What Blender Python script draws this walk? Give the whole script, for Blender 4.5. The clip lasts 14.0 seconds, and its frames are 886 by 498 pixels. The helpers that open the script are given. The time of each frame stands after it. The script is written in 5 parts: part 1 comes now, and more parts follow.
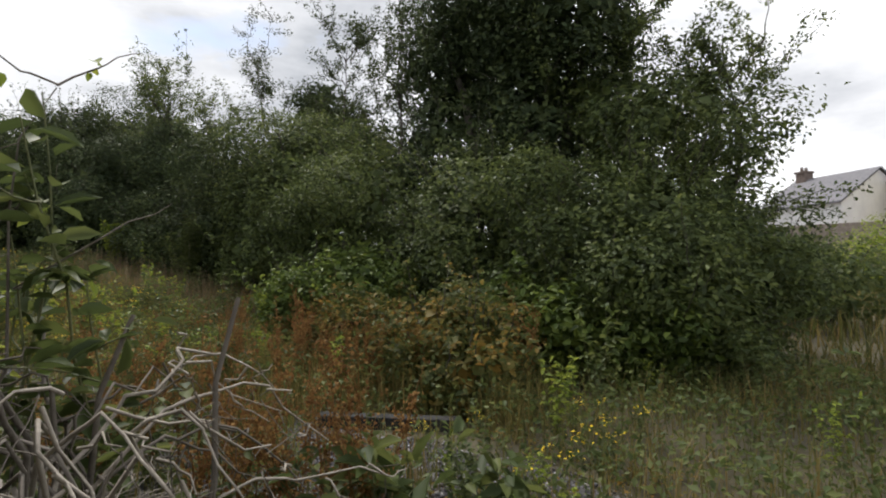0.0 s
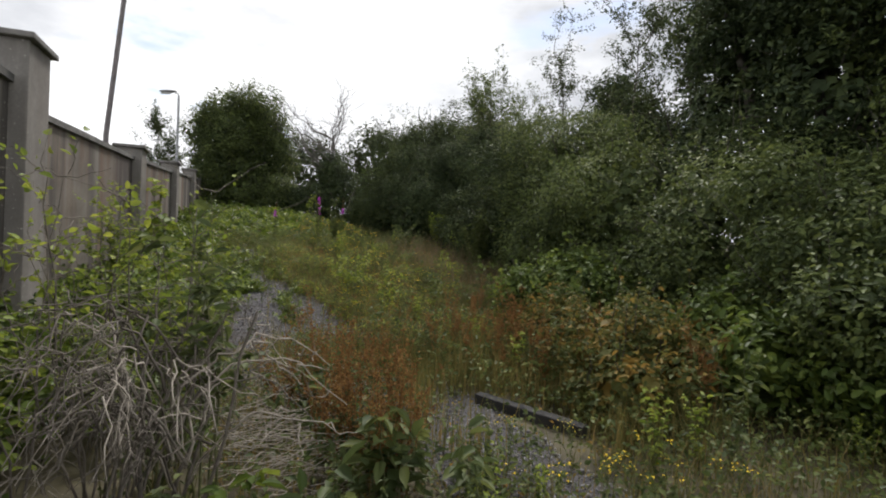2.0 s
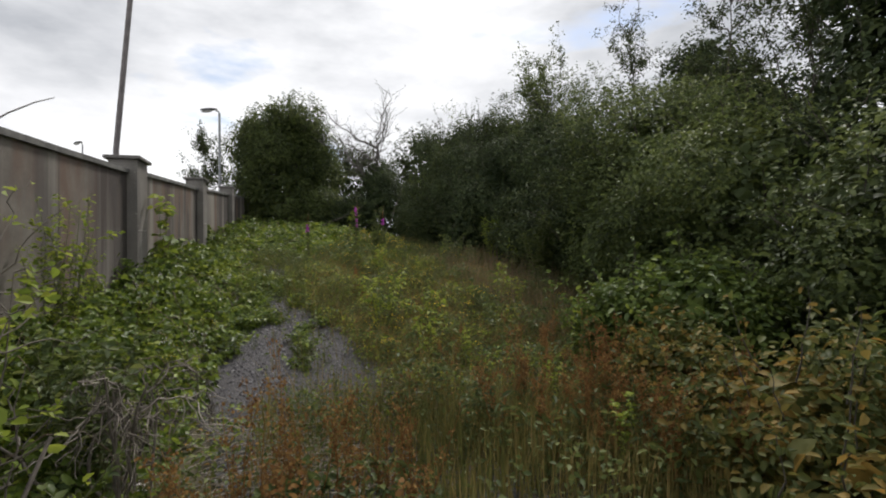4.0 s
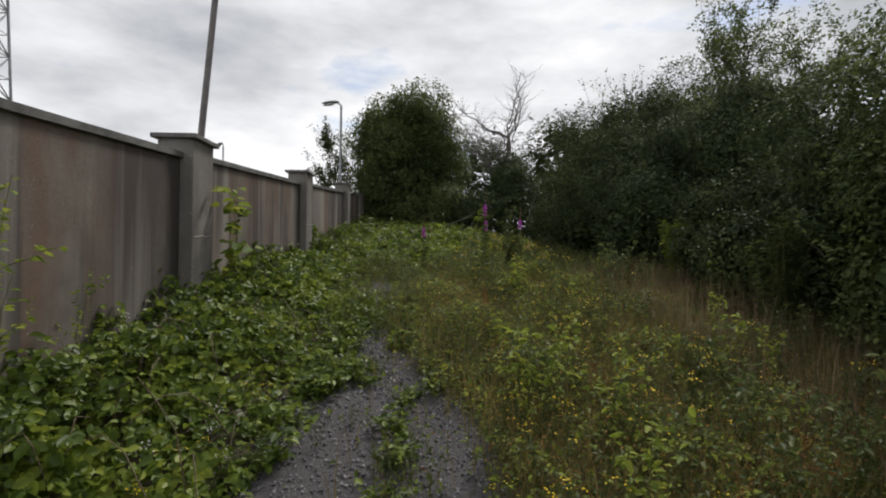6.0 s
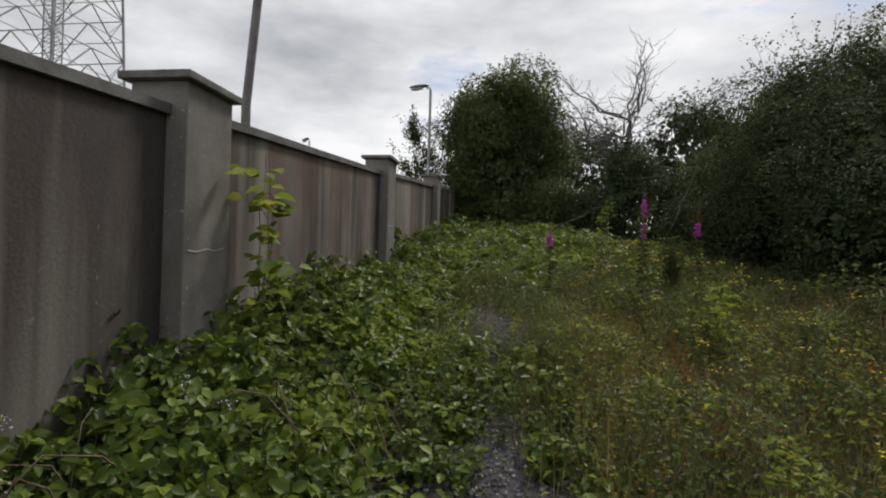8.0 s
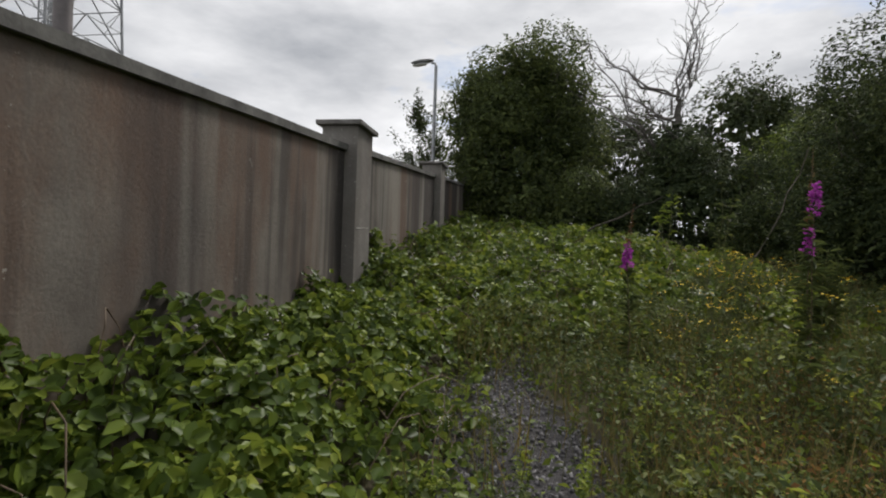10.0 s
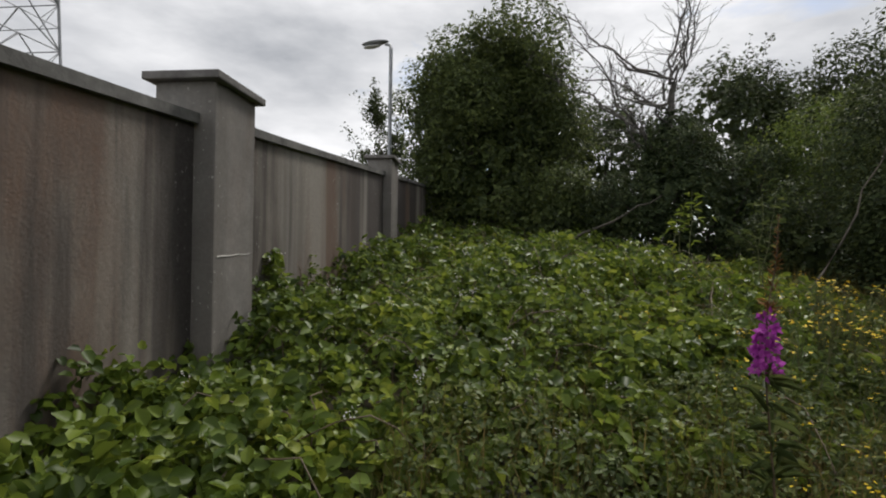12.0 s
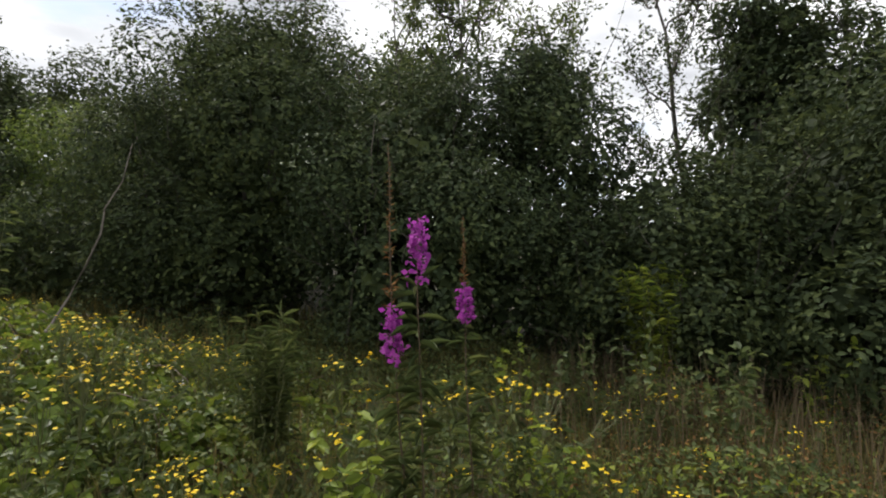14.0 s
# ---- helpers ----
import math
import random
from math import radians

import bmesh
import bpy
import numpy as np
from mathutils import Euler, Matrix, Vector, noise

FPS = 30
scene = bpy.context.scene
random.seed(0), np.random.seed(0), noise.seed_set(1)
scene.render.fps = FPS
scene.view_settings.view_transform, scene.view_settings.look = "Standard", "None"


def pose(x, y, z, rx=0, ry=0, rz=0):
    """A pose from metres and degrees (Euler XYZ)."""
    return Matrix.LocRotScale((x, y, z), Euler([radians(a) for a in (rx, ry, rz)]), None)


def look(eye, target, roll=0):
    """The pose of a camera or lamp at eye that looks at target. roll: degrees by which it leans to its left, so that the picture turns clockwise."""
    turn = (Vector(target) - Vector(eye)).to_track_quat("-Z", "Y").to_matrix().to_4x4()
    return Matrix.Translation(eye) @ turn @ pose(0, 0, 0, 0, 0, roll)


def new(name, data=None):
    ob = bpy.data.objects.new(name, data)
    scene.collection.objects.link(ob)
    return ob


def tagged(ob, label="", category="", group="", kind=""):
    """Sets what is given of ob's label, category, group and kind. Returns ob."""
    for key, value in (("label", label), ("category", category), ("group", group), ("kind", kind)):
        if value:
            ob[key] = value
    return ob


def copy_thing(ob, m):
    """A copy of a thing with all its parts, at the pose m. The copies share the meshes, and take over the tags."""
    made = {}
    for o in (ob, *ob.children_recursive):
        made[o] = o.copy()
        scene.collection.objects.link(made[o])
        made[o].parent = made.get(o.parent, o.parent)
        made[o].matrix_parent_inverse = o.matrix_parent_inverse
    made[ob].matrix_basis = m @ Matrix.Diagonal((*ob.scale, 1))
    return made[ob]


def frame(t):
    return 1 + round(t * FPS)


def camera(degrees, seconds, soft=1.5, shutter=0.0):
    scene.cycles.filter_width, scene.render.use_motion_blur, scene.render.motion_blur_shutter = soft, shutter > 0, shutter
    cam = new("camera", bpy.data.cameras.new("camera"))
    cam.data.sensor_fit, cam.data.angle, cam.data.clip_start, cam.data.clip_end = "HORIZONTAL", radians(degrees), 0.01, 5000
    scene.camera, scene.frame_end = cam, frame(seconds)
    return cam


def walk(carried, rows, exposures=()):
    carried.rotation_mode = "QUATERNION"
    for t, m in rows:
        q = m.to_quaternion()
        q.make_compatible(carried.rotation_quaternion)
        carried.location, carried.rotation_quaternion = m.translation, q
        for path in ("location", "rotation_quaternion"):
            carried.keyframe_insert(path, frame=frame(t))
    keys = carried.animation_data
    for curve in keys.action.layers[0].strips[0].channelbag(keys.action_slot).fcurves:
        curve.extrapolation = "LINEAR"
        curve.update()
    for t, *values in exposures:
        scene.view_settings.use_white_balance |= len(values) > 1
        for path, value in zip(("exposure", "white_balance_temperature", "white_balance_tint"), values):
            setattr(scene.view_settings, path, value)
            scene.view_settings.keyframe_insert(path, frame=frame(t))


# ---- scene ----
cam = camera(81.0, 14.0, soft=2.0)
PATH = [
    (0.0, (1.88, -0.95, 0.97), (3.585, 0.095, 1.054), -1.4),
    (0.3, (1.670, -1.080, 1.040), (2.862, 0.526, 1.106), 0.9),
    (0.5, (1.728, -1.210, 1.092), (2.682, 0.547, 1.139), 2.2),
    (1, (1.990, -1.701, 1.238), (2.728, 0.158, 1.262), 2.5),
    (1.5, (2.284, -2.117, 1.262), (2.993, -0.247, 1.271), 2.3),
    (2, (2.676, -2.393, 1.246), (3.392, -0.526, 1.241), 2.0),
    (2.2, (2.840, -2.379, 1.247), (3.570, -0.517, 1.244), 1.9),
    (4.3, (3.394, -0.295, 1.343), (3.832, 1.656, 1.374), -0.5),
    (4.5, (3.433, -0.041, 1.383), (3.821, 1.921, 1.41), -0.2),
    (5, (3.513, 0.608, 1.418), (3.76, 2.593, 1.45), 0.2),
    (5.5, (3.531, 1.431, 1.472), (3.68, 3.425, 1.499), 0.4),
    (6, (3.519, 2.073, 1.546), (3.557, 4.073, 1.571), 0.7),
    (6.5, (3.419, 2.689, 1.549), (3.303, 4.686, 1.577), 1.0),
    (7, (3.288, 3.352, 1.624), (3.086, 5.341, 1.646), 1.3),
    (7.5, (3.167, 4.025, 1.742), (2.929, 6.011, 1.759), 1.7),
    (8, (2.979, 4.645, 1.753), (2.697, 6.625, 1.764), 1.7),
    (8.2, (2.917, 4.84, 1.808), (2.634, 6.82, 1.812), 2.2),
    (10.3, (2.685, 7.696, 1.93), (2.352, 9.668, 1.939), 1.8),
    (10.5, (2.654, 7.884, 1.927), (2.328, 9.857, 1.945), 1.4),
    (11, (2.643, 8.446, 1.999), (2.318, 10.419, 2.02), 1.2),
    (11.5, (2.668, 9.014, 2.113), (2.366, 10.991, 2.132), 1.0),
    (12, (2.666, 9.417, 2.157), (2.448, 11.405, 2.175), 0.8),
    (12.5, (2.67, 9.751, 2.223), (2.631, 11.75, 2.24), 0.6),
    (13, (2.865, 9.975, 2.275), (3.102, 11.96, 2.29), -0.1),
    (13.4, (2.93, 10.02, 2.29), (3.727, 11.854, 2.3), -0.3),
    (13.7, (2.98, 10.04, 2.3), (4.407, 11.442, 2.31), -0.7),
    (14.0, (3.02, 10.03, 2.3), (4.847, 10.843, 2.317), -2.0),
]
walk(cam, [(t, look(eye, target, roll)) for t, eye, target, roll in PATH],
     [(0.0, 0.46), (0.5, 0.60), (2.0, 0.48), (4.5, 0.20), (6.5, 0.0), (8.0, -0.06), (11.0, 0.0), (12.5, 0.02), (13.5, 0.28), (14.0, 0.55)])

# ---- sky, sun, exposure ----
scene.view_settings.exposure = 0.0
world = bpy.data.worlds.new("overcast_sky")
scene.world = world
world.use_nodes = True
wn, wl = world.node_tree.nodes, world.node_tree.links
wn.clear()
w_out = wn.new("ShaderNodeOutputWorld")
w_bg = wn.new("ShaderNodeBackground")
w_sky = wn.new("ShaderNodeTexSky")
w_sky.sky_type = "NISHITA"
w_sky.sun_disc = False
w_sky.sun_elevation = radians(51)
w_sky.sun_rotation = radians(28)
w_tc = wn.new("ShaderNodeTexCoord")
w_map = wn.new("ShaderNodeMapping")
w_map.inputs["Scale"].default_value = (1.0, 1.0, 2.6)
w_cl = wn.new("ShaderNodeTexNoise")
w_cl.inputs["Scale"].default_value = 2.1
w_cl.inputs["Detail"].default_value = 7.0
w_cl.inputs["Roughness"].default_value = 0.55
w_ramp = wn.new("ShaderNodeValToRGB")
w_ramp.color_ramp.elements[0].position = 0.30
w_ramp.color_ramp.elements[0].color = (0.42, 0.438, 0.475, 1)
w_ramp.color_ramp.elements[1].position = 0.60
w_ramp.color_ramp.elements[1].color = (1.0, 1.0, 1.02, 1)
w_gap = wn.new("ShaderNodeTexNoise")
w_gap.inputs["Scale"].default_value = 3.3
w_gap.inputs["Detail"].default_value = 5.0
w_gr = wn.new("ShaderNodeMapRange")
w_gr.inputs["From Min"].default_value = 0.62
w_gr.inputs["From Max"].default_value = 0.74
w_mul = wn.new("ShaderNodeMix")
w_mul.data_type = "RGBA"
w_mul.blend_type = "MULTIPLY"
w_mul.inputs["Factor"].default_value = 1.0
w_mul.inputs["B"].default_value = (0.11, 0.11, 0.11, 1)
w_mix = wn.new("ShaderNodeMix")
w_mix.data_type = "RGBA"
wl.new(w_tc.outputs["Generated"], w_map.inputs["Vector"])
wl.new(w_map.outputs["Vector"], w_cl.inputs["Vector"])
wl.new(w_map.outputs["Vector"], w_gap.inputs["Vector"])
wl.new(w_cl.outputs["Fac"], w_ramp.inputs["Fac"])
wl.new(w_gap.outputs["Fac"], w_gr.inputs["Value"])
wl.new(w_sky.outputs["Color"], w_mul.inputs["A"])
wl.new(w_gr.outputs["Result"], w_mix.inputs["Factor"])
wl.new(w_ramp.outputs["Color"], w_mix.inputs["A"])
wl.new(w_mul.outputs["Result"], w_mix.inputs["B"])
wl.new(w_mix.outputs["Result"], w_bg.inputs["Color"])
w_bg.inputs["Strength"].default_value = 1.0
wl.new(w_bg.outputs["Background"], w_out.inputs["Surface"])

sun_data = bpy.data.lights.new("sun", "SUN")
sun_data.energy = 2.5
sun_data.angle = radians(11)
sun_data.color = (1.0, 0.95, 0.88)
sun = new("sun", sun_data)
sun.matrix_world = look((0, 0, 30), (-11.4, -21.4, 0.0))

R = np.random.default_rng(7)


# ---- materials ----
def nodes_of(name):
    m = bpy.data.materials.new(name)
    m.use_nodes = True
    n, l = m.node_tree.nodes, m.node_tree.links
    return m, n, l, n["Principled BSDF"]


def ramp(n, stops):
    r = n.new("ShaderNodeValToRGB")
    e = r.color_ramp.elements
    while len(e) < len(stops):
        e.new(0.5)
    for k, (p, c) in zip(e, stops):
        k.position, k.color = p, (*c, 1)
    return r


def leaf_mat(name, stops, rough=0.55, glow=0.36, spec=0.22):
    """Leaves: a colour for each leaf, slow patches over the plant, some light passing through."""
    m, n, l, b = nodes_of(name)
    geo = n.new("ShaderNodeNewGeometry")
    tc = n.new("ShaderNodeTexCoord")
    big = n.new("ShaderNodeTexNoise")
    big.inputs["Scale"].default_value = 1.3
    big.inputs["Detail"].default_value = 3
    mx = n.new("ShaderNodeMath")
    mx.operation = "MULTIPLY_ADD"
    mx.inputs[1].default_value = 0.55
    half = n.new("ShaderNodeMath")
    half.operation = "MULTIPLY_ADD"
    half.inputs[1].default_value = 0.8
    half.inputs[2].default_value = -0.17
    r = ramp(n, stops)
    l.new(tc.outputs["Object"], big.inputs["Vector"])
    l.new(big.outputs["Fac"], half.inputs[0])
    l.new(geo.outputs["Random Per Island"], mx.inputs[0])
    l.new(half.outputs[0], mx.inputs[2])
    l.new(mx.outputs[0], r.inputs["Fac"])
    l.new(r.outputs["Color"], b.inputs["Base Color"])
    b.inputs["Roughness"].default_value = rough
    b.inputs["Specular IOR Level"].default_value = spec
    t = n.new("ShaderNodeBsdfTranslucent")
    hs = n.new("ShaderNodeHueSaturation")
    hs.inputs["Value"].default_value = 1.5
    hs.inputs["Hue"].default_value = 0.485
    ms = n.new("ShaderNodeMixShader")
    ms.inputs["Fac"].default_value = glow
    l.new(r.outputs["Color"], hs.inputs["Color"])
    l.new(hs.outputs["Color"], t.inputs["Color"])
    l.new(b.outputs["BSDF"], ms.inputs[1])
    l.new(t.outputs["BSDF"], ms.inputs[2])
    l.new(ms.outputs["Shader"], n["Material Output"].inputs["Surface"])
    return m


def plain_mat(name, c1, c2, scale=12.0, rough=0.8, metal=0.0, bump=0.3, stretch=(1, 1, 1)):
    """Two tones mixed by noise at two scales, with fine relief."""
    m, n, l, b = nodes_of(name)
    tc = n.new("ShaderNodeTexCoord")
    mp = n.new("ShaderNodeMapping")
    mp.inputs["Scale"].default_value = stretch
    t = n.new("ShaderNodeTexNoise")
    t.inputs["Scale"].default_value = scale
    t.inputs["Detail"].default_value = 8
    t.inputs["Roughness"].default_value = 0.65
    r = ramp(n, [(0.32, c1), (0.68, c2)])
    f = n.new("ShaderNodeTexNoise")
    f.inputs["Scale"].default_value = scale * 9
    f.inputs["Detail"].default_value = 4
    bp = n.new("ShaderNodeBump")
    bp.inputs["Strength"].default_value = bump
    bp.inputs["Distance"].default_value = 0.01
    l.new(tc.outputs["Object"], mp.inputs["Vector"])
    l.new(mp.outputs["Vector"], t.inputs["Vector"])
    l.new(mp.outputs["Vector"], f.inputs["Vector"])
    l.new(t.outputs["Fac"], r.inputs["Fac"])
    l.new(r.outputs["Color"], b.inputs["Base Color"])
    l.new(f.outputs["Fac"], bp.inputs["Height"])
    l.new(bp.outputs["Normal"], b.inputs["Normal"])
    b.inputs["Roughness"].default_value = rough
    b.inputs["Metallic"].default_value = metal
    return m


def render_mat(name, streaks, low=(0.105, 0.09, 0.078), high=(0.215, 0.20, 0.18)):
    """Sand-cement render: grain, broad patches, and rain streaks that run straight down."""
    m, n, l, b = nodes_of(name)
    tc = n.new("ShaderNodeTexCoord")

    def noise_at(scale, stretch, detail, rough=0.6):
        mp = n.new("ShaderNodeMapping")
        mp.inputs["Scale"].default_value = stretch
        t = n.new("ShaderNodeTexNoise")
        t.inputs["Scale"].default_value = scale
        t.inputs["Detail"].default_value = detail
        t.inputs["Roughness"].default_value = rough
        l.new(tc.outputs["Object"], mp.inputs["Vector"])
        l.new(mp.outputs["Vector"], t.inputs["Vector"])
        return t.outputs["Fac"]

    def mixed(fac, a, c, blend="MIX"):
        x = n.new("ShaderNodeMix")
        x.data_type, x.blend_type = "RGBA", blend
        l.new(fac, x.inputs["Factor"])
        for sock, v in (("A", a), ("B", c)):
            if isinstance(v, tuple):
                x.inputs[sock].default_value = (*v, 1)
            else:
                l.new(v, x.inputs[sock])
        return x.outputs["Result"]

    def cut(fac, lo, hi, top=1.0):
        g = n.new("ShaderNodeMapRange")
        for k, v in (("From Min", lo), ("From Max", hi), ("To Max", top)):
            g.inputs[k].default_value = v
        l.new(fac, g.inputs["Value"])
        return g.outputs["Result"]

    base = mixed(cut(noise_at(2.2, (1, 1, 1), 6), 0.3, 0.7), low, high)
    rust = mixed(cut(noise_at(1.3, (1, 1, 0.30), 5), 0.43, 0.58, 0.75 * streaks), base, (0.155, 0.094, 0.066))
    dark = mixed(cut(noise_at(0.85, (1, 1, 0.08), 6, 0.5), 0.48, 0.57, 0.82 * streaks), rust, (0.055, 0.047, 0.046))
    pale = mixed(cut(noise_at(1.35, (1, 1, 0.06), 4, 0.5), 0.51, 0.60, 0.80 * streaks), dark, (0.32, 0.298, 0.262))
    drip = noise_at(3.4, (1, 1, 0.055), 5, 0.55)
    pale = mixed(cut(drip, 0.55, 0.63, 0.72 * streaks), pale, (0.06, 0.052, 0.048))
    if streaks > 0.5:
        # dirt washed down beside each pier, in uneven streaks
        sep = n.new("ShaderNodeSeparateXYZ")
        l.new(tc.outputs["Object"], sep.inputs["Vector"])
        off = n.new("ShaderNodeMath")
        off.operation = "SUBTRACT"
        off.inputs[1].default_value = 2.85
        l.new(sep.outputs["Y"], off.inputs[0])
        gap = n.new("ShaderNodeMath")
        gap.operation = "PINGPONG"
        gap.inputs[1].default_value = 2.4
        l.new(off.outputs[0], gap.inputs[0])
        shift = n.new("ShaderNodeMath")
        shift.operation = "MULTIPLY_ADD"
        shift.inputs[1].default_value = 1.1
        l.new(noise_at(2.6, (1, 1, 0.12), 5), shift.inputs[0])
        l.new(gap.outputs[0], shift.inputs[2])
        wash = n.new("ShaderNodeMapRange")
        for k, v in (("From Min", 0.92), ("From Max", 1.12), ("To Min", 0.85), ("To Max", 0.0)):
            wash.inputs[k].default_value = v
        l.new(shift.outputs[0], wash.inputs["Value"])
        pale = mixed(wash.outputs["Result"], pale, (0.042, 0.037, 0.035))
    grain = noise_at(42, (1, 1, 1), 5, 0.7)
    final = mixed(cut(grain, 0.35, 0.75, 0.4), pale, (0.10, 0.095, 0.09))
    band = cut(noise_at(1.3, (1, 1, 0.05), 3), 0.54, 0.62)
    speck = cut(noise_at(34, (1, 1, 0.8), 3, 0.6), 0.66, 0.70)
    both = n.new("ShaderNodeMath")
    both.operation = "MULTIPLY"
    l.new(band, both.inputs[0])
    l.new(speck, both.inputs[1])
    final = mixed(both.outputs[0], final, (0.42, 0.41, 0.38))
    l.new(final, b.inputs["Base Color"])
    bp = n.new("ShaderNodeBump")
    bp.inputs["Strength"].default_value = 0.45
    bp.inputs["Distance"].default_value = 0.008
    l.new(grain, bp.inputs["Height"])
    l.new(bp.outputs["Normal"], b.inputs["Normal"])
    b.inputs["Roughness"].default_value = 0.9
    b.inputs["Specular IOR Level"].default_value = 0.2
    return m


M_HEDGE = leaf_mat("hedge_leaf", [(0.15, (0.031, 0.045, 0.018)), (0.5, (0.069, 0.096, 0.031)), (0.85, (0.14, 0.172, 0.05))])
M_HEDGE2 = leaf_mat("light_hedge_leaf", [(0.15, (0.036, 0.058, 0.014)), (0.5, (0.08, 0.122, 0.025)), (0.85, (0.16, 0.205, 0.042))])
M_IVY = leaf_mat("glossy_ivy_leaf", [(0.15, (0.022, 0.032, 0.016)), (0.5, (0.042, 0.062, 0.026)), (0.85, (0.09, 0.115, 0.042))], rough=0.58, glow=0.2, spec=0.14)
# hedge leaf darkened for the farther shrubs: their shaded side put into the colour
M_SHADEHEDGE = leaf_mat("shaded_hedge_leaf", [(0.15, (0.020, 0.029, 0.014)), (0.5, (0.042, 0.060, 0.024)), (0.85, (0.095, 0.118, 0.04))], rough=0.62, glow=0.22, spec=0.12)
M_FAR = leaf_mat("far_tree_leaf", [(0.15, (0.022, 0.032, 0.012)), (0.5, (0.042, 0.06, 0.02)), (0.85, (0.08, 0.1, 0.033))], glow=0.2)
M_BRAMBLE = leaf_mat("bramble_leaf", [(0.1, (0.02, 0.036, 0.009)), (0.42, (0.08, 0.125, 0.02)), (0.68, (0.15, 0.205, 0.03)), (0.95, (0.3, 0.335, 0.055))], rough=0.42)
M_SAPLING = leaf_mat("yellow_green_leaf", [(0.15, (0.08, 0.13, 0.02)), (0.5, (0.18, 0.24, 0.035)), (0.9, (0.32, 0.35, 0.06))], glow=0.4)
M_GRASS = leaf_mat("grass_blade", [(0.12, (0.046, 0.06, 0.018)), (0.45, (0.105, 0.105, 0.03)), (0.7, (0.18, 0.145, 0.05)), (0.95, (0.27, 0.20, 0.085))], rough=0.6)
M_STRAW = leaf_mat("straw_blade", [(0.12, (0.075, 0.062, 0.036)), (0.5, (0.13, 0.102, 0.062)), (0.9, (0.2, 0.155, 0.095))], rough=0.7)
M_WEED = leaf_mat("weed_leaf", [(0.12, (0.034, 0.052, 0.018)), (0.5, (0.074, 0.102, 0.032)), (0.88, (0.155, 0.175, 0.052))])
M_RUSSET = leaf_mat("russet_seed", [(0.12, (0.10, 0.055, 0.024)), (0.5, (0.19, 0.105, 0.038)), (0.9, (0.34, 0.21, 0.07))], rough=0.8, glow=0.25, spec=0.1)
M_ORANGE = leaf_mat("turning_leaf", [(0.12, (0.042, 0.058, 0.018)), (0.45, (0.09, 0.105, 0.028)), (0.7, (0.20, 0.145, 0.035)), (0.95, (0.38, 0.23, 0.05))], rough=0.65)
M_PINK = leaf_mat("pink_petal", [(0.12, (0.25, 0.035, 0.24)), (0.5, (0.37, 0.06, 0.34)), (0.9, (0.50, 0.13, 0.46))], rough=0.6, glow=0.4)
M_YELLOW = leaf_mat("yellow_petal", [(0.12, (0.60, 0.42, 0.01)), (0.5, (0.74, 0.56, 0.015)), (0.9, (0.80, 0.66, 0.05))], rough=0.6, glow=0.3)
M_WHITE = leaf_mat("white_petal", [(0.12, (0.55, 0.52, 0.52)), (0.9, (0.8, 0.78, 0.78))], rough=0.6)
M_WALL = render_mat("stained_render", 1.0, (0.125, 0.108, 0.095), (0.23, 0.208, 0.182))
M_PIER = render_mat("pier_render", 0.3, (0.16, 0.15, 0.14), (0.31, 0.30, 0.28))
M_COPING = plain_mat("coping_concrete", (0.06, 0.058, 0.055), (0.17, 0.165, 0.155), 5.0, 0.9)
M_CAP = plain_mat("cap_concrete", (0.09, 0.085, 0.08), (0.22, 0.21, 0.20), 6.0, 0.9)
M_SOIL = plain_mat("soil_and_litter", (0.035, 0.030, 0.018), (0.10, 0.085, 0.045), 2.3, 0.95, bump=0.8)
M_BARK = plain_mat("bark", (0.035, 0.030, 0.024), (0.10, 0.088, 0.07), 9.0, 0.9, stretch=(1, 1, 0.3))
M_DEADWOOD = plain_mat("bleached_deadwood", (0.19, 0.165, 0.135), (0.42, 0.375, 0.32), 14.0, 0.85)
M_DEADGREY = plain_mat("grey_dead_bark", (0.075, 0.064, 0.052), (0.19, 0.165, 0.138), 10.0, 0.9)
# grey dead bark in a darker tone, with the tree's backlit shade painted in
M_DEADTREE = plain_mat("backlit_dead_tree", (0.055, 0.050, 0.044), (0.14, 0.13, 0.118), 10.0, 0.9)
M_MORTAR = plain_mat("pale_mortar", (0.42, 0.40, 0.37), (0.60, 0.58, 0.55), 20.0, 0.9)
M_STEM = plain_mat("green_stem", (0.07, 0.09, 0.03), (0.15, 0.15, 0.06), 20.0, 0.6)
M_CANE = plain_mat("bramble_cane", (0.06, 0.045, 0.025), (0.15, 0.10, 0.06), 20.0, 0.6)
M_STEEL = plain_mat("galvanised_steel", (0.22, 0.23, 0.24), (0.36, 0.37, 0.38), 6.0, 0.5, 0.6, 0.1)
M_POLE = plain_mat("weathered_pole_paint", (0.12, 0.11, 0.11), (0.22, 0.20, 0.20), 7.0, 0.7, 0.2, 0.1)
M_TOWER = plain_mat("tower_steel", (0.16, 0.17, 0.18), (0.34, 0.35, 0.36), 0.6, 0.55, 0.5, 0.05)
M_LENS = plain_mat("lamp_lens", (0.55, 0.56, 0.56), (0.66, 0.67, 0.67), 4.0, 0.25, 0.0, 0.0)
M_BLACK = plain_mat("black_plastic", (0.012, 0.012, 0.013), (0.03, 0.029, 0.028), 8.0, 0.9)
M_HWALL = plain_mat("house_render", (0.66, 0.65, 0.66), (0.76, 0.75, 0.75), 1.5, 0.9, bump=0.1)
M_HCREAM = plain_mat("cream_render", (0.66, 0.60, 0.42), (0.74, 0.68, 0.5), 1.5, 0.9, bump=0.1)
M_SLATE = plain_mat("roof_slate", (0.10, 0.10, 0.115), (0.17, 0.165, 0.18), 5.0, 0.7)
